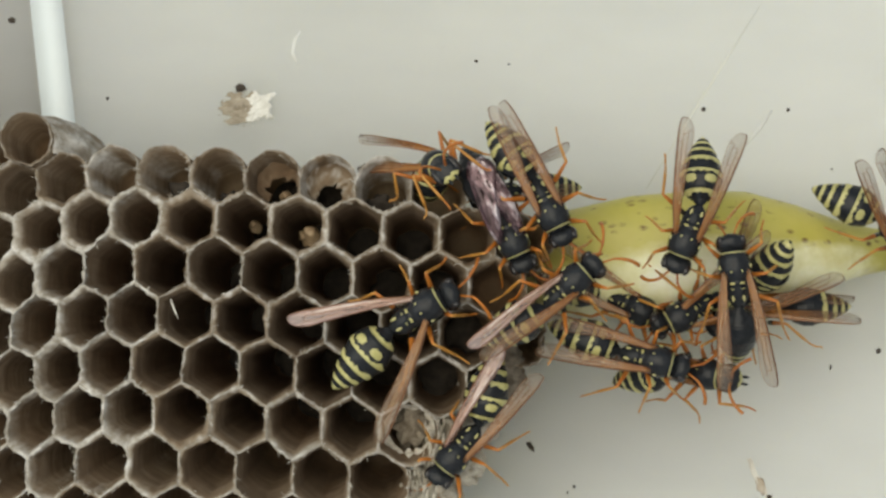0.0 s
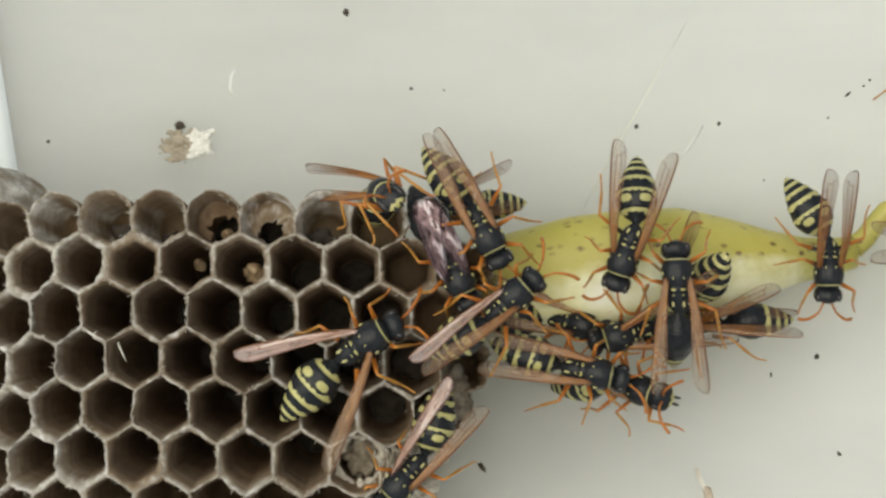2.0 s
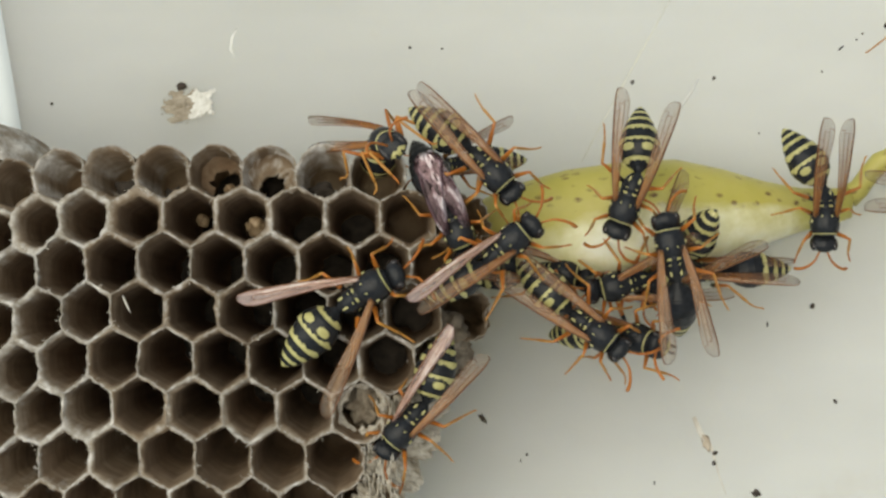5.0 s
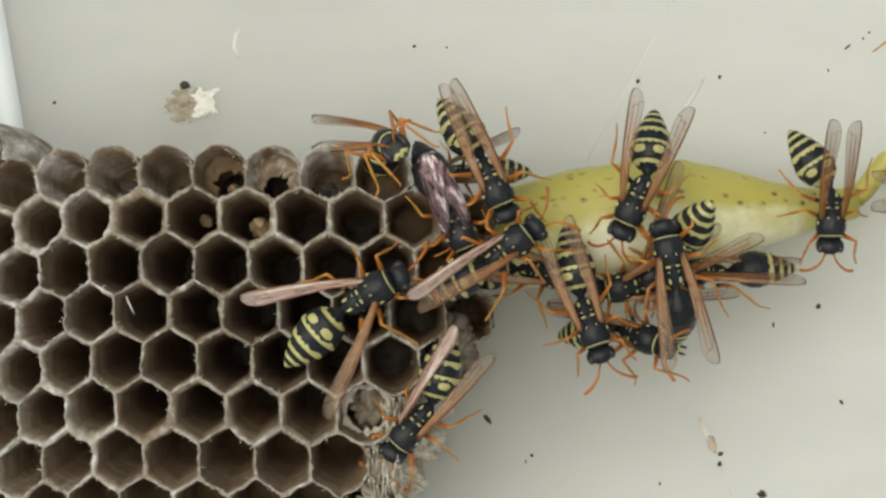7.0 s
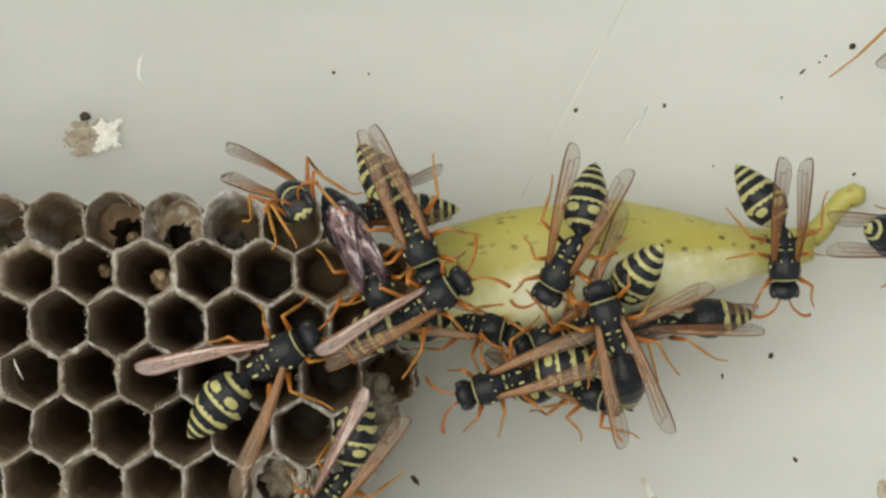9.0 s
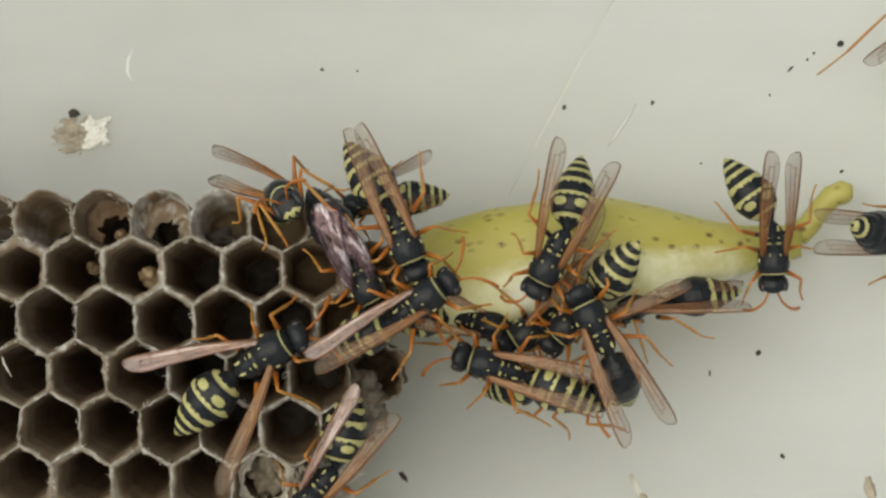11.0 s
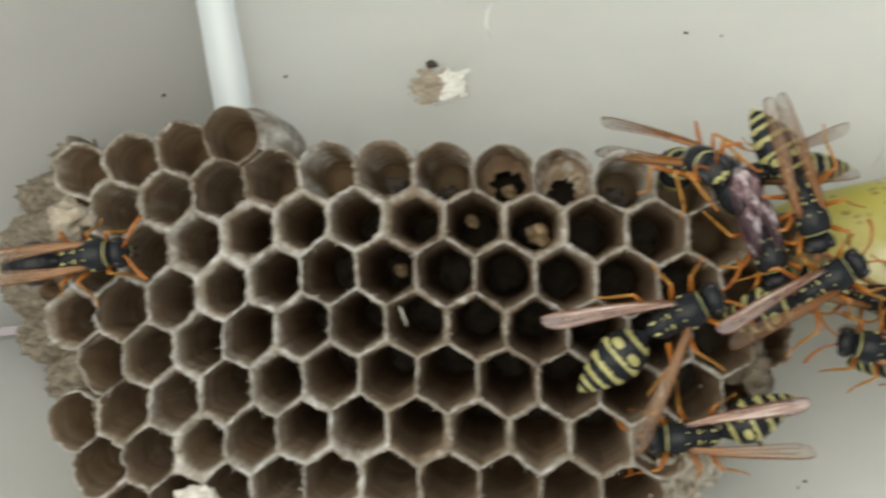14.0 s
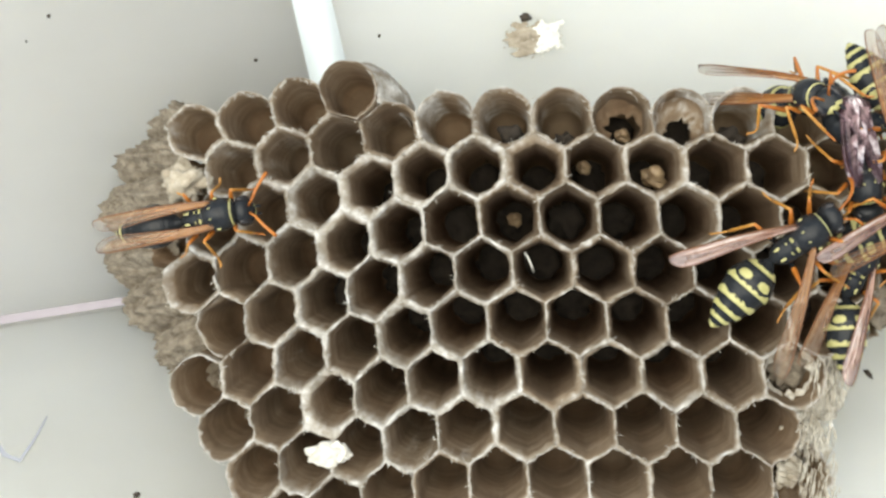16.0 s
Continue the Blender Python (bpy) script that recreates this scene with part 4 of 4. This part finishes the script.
def wing_mesh(side, length=11.3, width=1.5):
    bm = bmesh.new()
    rim = bm.verts.layers.float.new("rim")
    nx, ny = 24, 6
    grid = []
    for i in range(nx + 1):
        k = 1 - (1 - i / nx) ** 1.6
        lead = 0.35 * math.sin(k * math.pi * 0.9) * (1 - k)
        w = width * (0.22 + 1.0 * k ** 1.1 * (1.12 - 0.3 * k)) * math.sqrt(max(0.0, 1 - max(0.0, (k - 0.78) / 0.22) ** 2.4)) + 0.05
        row = []
        for j in range(ny + 1):
            f = j / ny
            pleat = 0.27 * (1 if j % 2 else -1) * (1 - 0.5 * k) + 0.25 * math.sin(k * 3) * f
            v = bm.verts.new(Vector((-length * k, side * (lead - w * (f - 0.25)) * 1.0, pleat - 0.25 * k * k)) * MM)
            v[rim] = min(1.0, max(0.0, 1.5 * k - 0.55 + 0.25 * f))
            row.append(v)
        grid.append(row)
    for i in range(nx):
        for j in range(ny):
            bm.faces.new((grid[i][j], grid[i + 1][j], grid[i + 1][j + 1], grid[i][j + 1]))
    veins = bmesh.new()
    for j, r, stop in ((0, 0.13, 23), (2, 0.055, 17), (4, 0.045, 18), (6, 0.04, 23)):
        tube(veins, [grid[i][j].co / MM + Vector((0, 0, 0.03)) for i in range(0, stop + 1)], [r * (1 - 0.6 * i / nx) for i in range(0, stop + 1)], 6)
    for i, j0, j1 in ((10, 0, 2), (13, 2, 4), (15, 0, 2), (17, 2, 4), (18, 4, 6), (23, 0, 6)):
        tube(veins, [grid[i][j].co / MM + Vector((0, 0, 0.03)) for j in range(j0, j1 + 1)], [0.03] * (j1 - j0 + 1), 5)
    return bm, veins


WING_DATA = {}


def wing(ob, side, yaw, pitch, roll=0.0, dark=False, pink=False):
    if side not in WING_DATA:
        bm, veins = wing_mesh(side)
        w = part("wing", bm, WING)
        v = part("vein", veins, VEIN)
        WING_DATA[side] = (w.data, v.data)
        bpy.data.objects.remove(w)
        bpy.data.objects.remove(v)
    w = new("wing", WING_DATA[side][0])
    w.parent = ob
    w.matrix_basis = pose(1.3 * MM, side * 1.12 * MM, 1.15 * MM, roll, pitch, -side * yaw) @ Matrix.Diagonal((0.74, 1.8, 2.6, 1) if dark else (1, 1, 1, 1))
    tagged(w, "dark purplish folded wing with painted silvery glints" if dark else "folded amber translucent wing")
    if dark:
        w.material_slots[0].link = "OBJECT"
        w.material_slots[0].material = SHEEN
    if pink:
        tagged(w, "pinkish folded wing with painted pale glints")
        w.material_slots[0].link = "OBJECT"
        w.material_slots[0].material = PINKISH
    v = new("vein", WING_DATA[side][1])
    v.parent = w
    if dark:
        v.material_slots[0].link = "OBJECT"
        v.material_slots[0].material = SHEEN
    return w


def leg(ob, side, index, foot, lift=1.0):
    """One leg from its hip to a foot place given in the wasp's own space, in millimetres."""
    hip = Vector(((2.7, 0.9, -0.7)[index], side * 1.0, -1.15))
    foot = Vector(foot)
    span = foot - hip
    reach = span.length
    out = Vector((span.x, span.y, 0)).normalized()
    knee = hip + span * 0.42 + Vector((0, 0, lift)) * max(1.0, 3.4 - reach * 0.12)
    perp = Vector((-out.y, out.x, 0))
    perp *= 1 if perp.y * side > 0 else -1
    perp *= (0.17, 0.14, 0.2)[index] * reach * (1 if index != 1 or foot.x > 1.8 else -1)
    knee += perp
    ankle = perp * 0.35 + hip + span * 0.74 + Vector((0, 0, lift)) * 0.35 + out * 0.1
    bm = bmesh.new()
    thigh = [0.25, 0.26, 0.18, 0.13]
    tube(bm, [hip, hip.lerp(knee, 0.3), hip.lerp(knee, 0.75), knee], thigh, 10, mat_at=lambda i, k: 0 if i < 1 else 1)
    femur = part("leg", bm, [BLACK, ORANGE], ob, "slender orange leg, black at the hip")
    bm = bmesh.new()
    tube(bm, [knee, knee.lerp(ankle, 0.25), knee.lerp(ankle, 0.8), ankle], [0.13, 0.14, 0.165, 0.13], 10)
    part("tibia", bm, AMBER, femur)
    bm = bmesh.new()
    pts = [ankle.lerp(foot, k / 5) + Vector((0, 0, -0.25 * math.sin(k / 5 * math.pi))) for k in range(6)]
    tube(bm, pts + [foot + out * 0.25 + Vector((0, 0, -0.12))], [0.10, 0.11, 0.08, 0.105, 0.08, 0.10, 0.045], 7)
    part("tarsus", bm, ORANGE if index == 0 else AMBER, femur)
    return femur


STAND = {(0, 1): (5.8, 2.8, -2.6), (1, 1): (1.6, 4.9, -2.6), (2, 1): (-4.8, 4.2, -2.6), (0, -1): (5.8, -2.8, -2.6), (1, -1): (1.6, -4.9, -2.6), (2, -1): (-4.8, -4.2, -2.6)}


def build_wasp(label, seed, gas=(0, 0), wings=((12, 12), (12, 12)), head=(0, 0), feet=None, bend=(0.1, 0.1), scale=0.9, dark=False, plain=0, pink=()):
    rng = random.Random(seed)
    ob = tagged(new("wasp"), label, "wasp", group="paper wasps")
    ob.scale = (scale, scale, scale)
    scutum_spots(wasp_thorax(ob))
    h = wasp_head(ob, pose(0, 0, 0, 0, head[1] + (16 if head[1] >= 0 else 0), head[0]))
    for s, b in zip((1, -1), bend):
        antenna(h, s, b)
    gaster(ob, *gas, plain)
    for s, w in zip((1, -1), wings):
        if w:
            wing(ob, s, *w, dark=dark, pink=s in pink)
    for (i, s), f in STAND.items():
        if feet and (i, s) in feet:
            f = feet[(i, s)]
            if f is None:
                continue
        else:
            f = (f[0] + rng.uniform(-1, 1), f[1] + rng.uniform(-0.8, 0.8), f[2] + rng.uniform(-0.3, 0.3))
        leg(ob, s, i, f)
    return ob


def facing(x, y, z, yaw, pitch=0, roll=0):
    """A wasp's pose: place in millimetres, heading from +x, head up, roll to its right side."""
    return Matrix.Translation(Vector((x, y, z)) * MM) @ pose(0, 0, 0, 0, 0, yaw) @ pose(0, 0, 0, 0, -pitch, 0) @ pose(0, 0, 0, roll, 0, 0)


WASPS = []


def wasp(rows, label, seed, **kw):
    ob = build_wasp(label, seed, **kw)
    ob.matrix_basis = facing(*rows[0][1:]) @ Matrix.Diagonal((*ob.scale, 1))
    WASPS.append((ob, rows))
    return ob


wasp([
    (0, -20.2, 12.78, 17.5, 33.5, 4, 0),
    (3.5, -20.08, 12.93, 17.5, 31.1, 4, 0),
    (7, -20.15, 12.91, 17.5, 29.1, 4, 0),
    (9, -20.1, 13.07, 17.5, 30.3, 4, 0),
    (12.5, -20.07, 12.97, 17.5, 28.8, 4, 0),
    (16, -20.83, 13.65, 17.5, 35, 4, 0),
], "black and yellow paper wasp crawling over open cells", 1, gas=(13, -4), wings=((21,9),(40,5)), head=(-12,14), bend=(0.0,0.5), scale=0.97, pink=(1,))

wasp([
    (0, -15.22, 2.52, 14, -125.3, -4, 0),
    (3.5, -15.55, 2.41, 14, -131, -4, 0),
    (7, -15.43, 2.4, 14, -129.4, -4, 0),
    (9, -15.29, 2.71, 14, -125.9, -4, 0),
    (12.5, -15.65, 2.95, 14, -129.7, -4, 0),
    (13.2, -17.38, 2.79, 14, -135.9, -4, 0),
    (13.6, -19.04, 3.32, 14, -167.5, 0, 0),
    (13.9, -17.23, 3.71, 14, -172.2, 0, 0),
    (14.5, -17.17, 4.8, 14, -198.7, 0, 0),
    (15.2, -17.34, 6.19, 14, -248.9, 0, 0),
    (16, -14.95, 11.28, 14, -293.8, 0, 0),
], "paper wasp with spread wings at the comb edge", 2, gas=(24, 4), wings=((5,9),(9,9)), head=(10,20), pink=(-1,))

wasp([
    (0, -19.21, 26.17, 16.5, -31.9, 62, -10),
    (3.5, -18.17, 26.92, 16.5, -32.4, 62, -10),
    (7, -18.38, 26.84, 16.5, -34, 62, -10),
    (9, -18.41, 26.61, 16.5, -46, 62, -10),
    (12.5, -18.29, 26.45, 16.5, -39.4, 62, -10),
    (16, -19.69, 26.24, 16.5, -31.5, 62, -10),
], "black paper wasp with a yellow face at the comb rim", 3, gas=(10,-25), wings=((-18,25),(18,12)), head=(-10,-28), bend=(0.3,-0.2), feet={(2,1):(-6,3.5,-1.0),(2,-1):(-3,-5,0)})

wasp([
    (0, -12.7, 21.43, 15.5, -62.5, -10, 0),
    (3.5, -11.77, 20.28, 15.5, -66.8, -10, 0),
    (7, -12.13, 20.22, 15.5, -67.2, -10, 0),
    (12.5, -12.12, 20.38, 15.5, -61.4, -10, 0),
    (16, -14.49, 20.16, 15.5, -77.7, -10, 0),
], "paper wasp with dark glossy folded wings among others", 4, gas=(6, -21), wings=((-6,7),(-5,9)), head=(0,20), dark=True, plain=6)

wasp([
    (0, -9.42, 23.67, 17, -60.8, -8, 0),
    (1.5, -9.61, 24.04, 17, -63.3, -8, 0),
    (2, -9.42, 24.04, 17, -62.3, -8, 0),
    (2.5, -11.5, 24.99, 17, -41.2, -8, 0),
    (3.5, -9.51, 25.2, 17, -36, -8, 0),
    (4.2, -8.95, 25.54, 17, -39.5, -8, 0),
    (6.3, -8.93, 23.61, 17, -61.5, -8, 0),
    (7, -8.86, 23.77, 17, -66.7, -8, 0),
    (9, -8.48, 23.46, 17, -68.4, -8, 0),
    (12.5, -8.75, 23.49, 17, -68.2, -8, 0),
    (16, -11.54, 22.98, 17, -72, -8, 0),
], "paper wasp with raised amber wings head down at the comb edge", 5, gas=(13, -8), wings=((-3,6),(-1,6)), head=(0,15))

wasp([
    (0, -13.4, 25.66, 9.5, -168.2, 0, 0),
    (3.5, -12.44, 26.78, 9.5, -167.9, 0, 0),
    (7, -12.51, 25.6, 9.5, -173.9, 0, 0),
    (12.5, -11.73, 26.96, 9.5, -168.3, 0, 0),
    (16, -10.58, 25.16, 9.5, -169.2, 0, 0),
], "paper wasp half hidden, only its striped abdomen showing", 6, gas=(-6, 0), wings=((8,24),(14,24)), scale=0.72)

wasp([
    (0, -7.55, 15.66, 16.5, 44, 4, 0),
    (3.5, -7.43, 17.05, 16.5, 39.8, 4, 0),
    (7, -7.82, 17.05, 16.5, 36.4, 4, 0),
    (9, -7.72, 17.49, 16.5, 33.1, 4, 0),
    (12.5, -7.62, 16.79, 16.5, 34.7, 4, 0),
    (16, -10.75, 15.97, 16.5, 31.6, 4, 0),
], "paper wasp with long folded wings at the comb edge", 7, gas=(-14, -14), wings=((3,12),(-4,16)), head=(0,5), pink=(1,))

wasp([
    (0, 3.29, 22.5, 14, -109.1, -14, 0),
    (3.5, 3.76, 22.68, 14, -109.7, -14, 0),
    (7, 4.14, 22.55, 14, -115.2, -14, 0),
    (9, 3.83, 21.6, 14, -120.5, -14, 0),
    (12.5, 3.99, 22.13, 14, -118.3, -14, 0),
    (16, 3.99, 22.13, 14, -118.3, -14, 0),
], "paper wasp with wings spread in a V feeding on the pear", 8, gas=(20, -26), wings=((2,10),(17,10)), head=(0,25))

wasp([
    (0, 7.26, 17.46, 14, 99, 4, 0),
    (1.5, 7.78, 18.6, 14, 91.6, 4, 0),
    (2, 7.73, 18.46, 14, 91.8, 4, 0),
    (2.3, 7.44, 18.33, 14, 88.4, 4, 0),
    (2.6, 8.06, 19.01, 14, 78, 4, 0),
    (3, 8.04, 19.72, 14, 69.4, 4, 0),
    (3.3, 6.93, 18.41, 14, 86.1, 4, 0),
    (3.5, 7.64, 17.01, 14, 93, 4, 0),
    (4.2, 7.76, 16.82, 14, 103.3, 4, 0),
    (6.5, 7.18, 15.59, 14, 91.2, 4, 0),
    (7, 7.02, 15.88, 14, 100.9, 4, 0),
    (7.5, 6.86, 15.58, 13.5, 100.6, 4, 0),
    (8, 6.93, 15.51, 13.5, 97.3, 4, 0),
    (8.5, 6.8, 15.87, 13.5, 100.5, 4, 0),
    (9, 7.38, 15.35, 13.5, 107.3, 4, 0),
    (11.5, 7.39, 15.03, 13, 123.1, 2, 0),
    (12, 5.78, 14.93, 12.5, 154, 0, 0),
    (12.5, 4.24, 14.84, 12, 167.7, 0, 0),
    (13, 4.61, 15.06, 12, 165.6, 0, 0),
    (16, 4.61, 15.06, 12, 165.6, 0, 0),
], "paper wasp hanging below the pear, wings trailing", 9, gas=(-4, -42), wings=((8,4),(6,5)), head=(0,20), plain=3)

wasp([
    (0, 8.35, 17.09, 7, -130.4, -28, 0),
    (1.5, 8.56, 17.76, 7, -132.6, -28, 0),
    (3.5, 8.26, 16.41, 7, -133.4, -28, 0),
    (7, 6.55, 17.07, 9, -133.7, -24, 0),
    (8, 5.89, 16.73, 10, -133.7, -12, 0),
    (8.5, 6.2, 16.97, 10, -134.2, -10, 0),
    (9, 6.56, 16.95, 10, -134.2, -10, 0),
    (11.5, 5.36, 17.07, 10, -134.2, -10, 0),
    (12.5, 4.82, 16.2, 10, -133.9, -10, 0),
    (16, 4.82, 16.2, 10, -133.9, -10, 0),
], "paper wasp digging under the crowd, striped abdomen raised", 10, gas=(3, 32), wings=((24,0),(24,0)), head=(0,20), scale=0.9)

wasp([
    (0, 10.03, 16.36, 7, -168, 0, 35),
    (3.5, 10.85, 16.31, 7, -170.8, 0, 35),
    (7, 10.79, 16.36, 7, -170.3, 0, 35),
    (8.5, 11.73, 16.82, 7, -168.1, 0, 35),
    (9, 11.55, 16.41, 7, -168, 0, 35),
    (11.5, 11.55, 18.06, 7, -164.8, 0, 35),
    (12.5, 11.44, 16.33, 7, -163.5, 0, 35),
    (16, 11.44, 16.33, 7, -163.5, 0, 35),
], "paper wasp clinging to the lower edge of the pear", 11, gas=(-1, -5), wings=((14,-4),(-8,-4)), scale=0.85, plain=2)

wasp([
    (0, 21.04, 23.25, 10, -55, -8, 0),
    (0.2, 21.0, 22.6, 10, -66, -8, 0),
    (0.5, 21, 21.45, 10, -87.7, -8, 0),
    (1.5, 21.22, 22.19, 10, -89.5, -8, 0),
    (3.5, 21.57, 22.14, 10, -90.4, -8, 0),
    (7, 21.49, 21.89, 10, -90.8, -8, 0),
    (9, 21.66, 22.43, 10, -88.8, -8, 0),
    (12.5, 21.86, 22.81, 10, -88.6, -8, 0),
    (16, 21.86, 22.81, 10, -88.6, -8, 0),
], "paper wasp standing head down at the pear stem", 12, gas=(33, -8), wings=((3,32),(-1,30)), head=(0,25), scale=0.86)

wasp([
    (0, -0.55, 11.1, 11, -11.4, 0, 0),
    (1.5, -0.81, 11.64, 11, -10.8, 0, 0),
    (3.5, -0.16, 11.73, 11, -16.6, 0, 0),
    (4, -0.22, 11.04, 11, -16.9, 0, 0),
    (6.5, 0.33, 11.18, 12, -75.1, 0, 0),
    (7, -0.45, 11.84, 12, -71.5, 0, 0),
    (7.5, -1.08, 11.76, 12, -82.9, 0, 0),
    (8, -1.67, 13.39, 11.5, -96, 0, 0),
    (8.5, -0.62, 13.44, 11, -120.6, -12, 0),
    (9, -1.38, 11.52, 11, -163.1, 0, 0),
    (11.5, -0.56, 12.46, 11, -198.7, 0, 0),
    (12.5, -1.57, 11.23, 11, -203.2, 0, 0),
    (13, -1.23, 11.48, 11, -190.7, 0, 0),
    (16, -1.23, 11.48, 11, -190.7, 0, 0),
], "paper wasp wrestling among others below the pear", 13, gas=(-7, 4), wings=((2,6),(6,6)), head=(0,10))

wasp([
    (0, 4.09, 10.5, 7.5, -11.4, 22, 15),
    (3.5, 3.18, 10.69, 7.5, -23.7, 22, 15),
    (6.5, 3.6, 10.67, 7.5, -22.2, 22, 15),
    (8, 3.98, 10.84, 7.5, -23.9, 22, 15),
    (8.5, 4.22, 11.17, 7.5, -24.2, 22, 15),
    (9, 4.45, 11.11, 7.5, -22.2, 22, 15),
    (12.5, 3.96, 10.97, 7.5, -17.2, 22, 15),
    (16, 3.96, 10.97, 7.5, -17.2, 22, 15),
], "paper wasp on its side below the pear, yellow face upturned", 14, gas=(27, -4), wings=((-6,0),(-6,0)), head=(0,-38))

wasp([
    (0, -2.13, 16.38, 7, -26.5, 0, 0),
    (3.5, -2.48, 16.53, 7, -11.4, 0, 0),
    (7, -5.2, 16.61, 7, -11.8, 0, 0),
    (12.5, -2.98, 16.65, 7, -17, 0, 0),
    (16, -2.98, 16.65, 7, -17, 0, 0),
], "dark paper wasp in the shade under the pear", 15, gas=(17, 0), wings=((6,6),(6,6)))

wasp([
    (0, 4.17, 16.01, 8.5, -150, 0, -30),
    (3.5, 4.07, 15.29, 8.5, -167.3, 0, -30),
    (7, 3.97, 15.31, 8.5, -166.1, 0, -30),
    (12.5, 2.18, 16.54, 8.5, -144.7, 0, -30),
    (16, 2.18, 16.54, 8.5, -144.7, 0, -30),
], "brownish paper wasp tangled in the middle of the crowd", 16, gas=(-45, -31), wings=((10,8),(20,8)))

wasp([
    (0, 34.95, 23.53, 4.5, -3, 0, 0),
], "paper wasp at the far end beyond the pear stem", 17, gas=(-4,52), plain=4, wings=((5,2),(3,2)))

wasp([
    (0, 39.5, 43.0, 4, 55, 0, 0),
], "paper wasp walking on the bare white floor", 18, gas=(0,6), wings=((22,2),(12,2)), feet={(2,1):(-10.8,8.2,-4.2)})

wasp([
    (0, -69.6, 16.5, 17, 9, 4, 0),
], "black and yellow paper wasp on the comb flank, folded wings", 19, gas=(-2, -14), wings=((0,3),(2,3)), head=(0,-18), plain=4, bend=(0.35,0.35), feet={(0, 1): (4.9, 2.2, -2.4), (0, -1): (4.9, -2.2, -2.4), (1, 1): (1.6, 3.6, -2.4), (1, -1): (0.4, -4.4, -2.6), (2, 1): (-2.6, 3.0, -2.4), (2, -1): (-3.2, -3.0, -2.4)})



def motions():
    for ob, rows in WASPS:
        if len(rows) > 1:
            size = ob.scale.copy()
            walk(ob, [(t, facing(*p)) for t, *p in rows])
            ob.scale = size


motions()
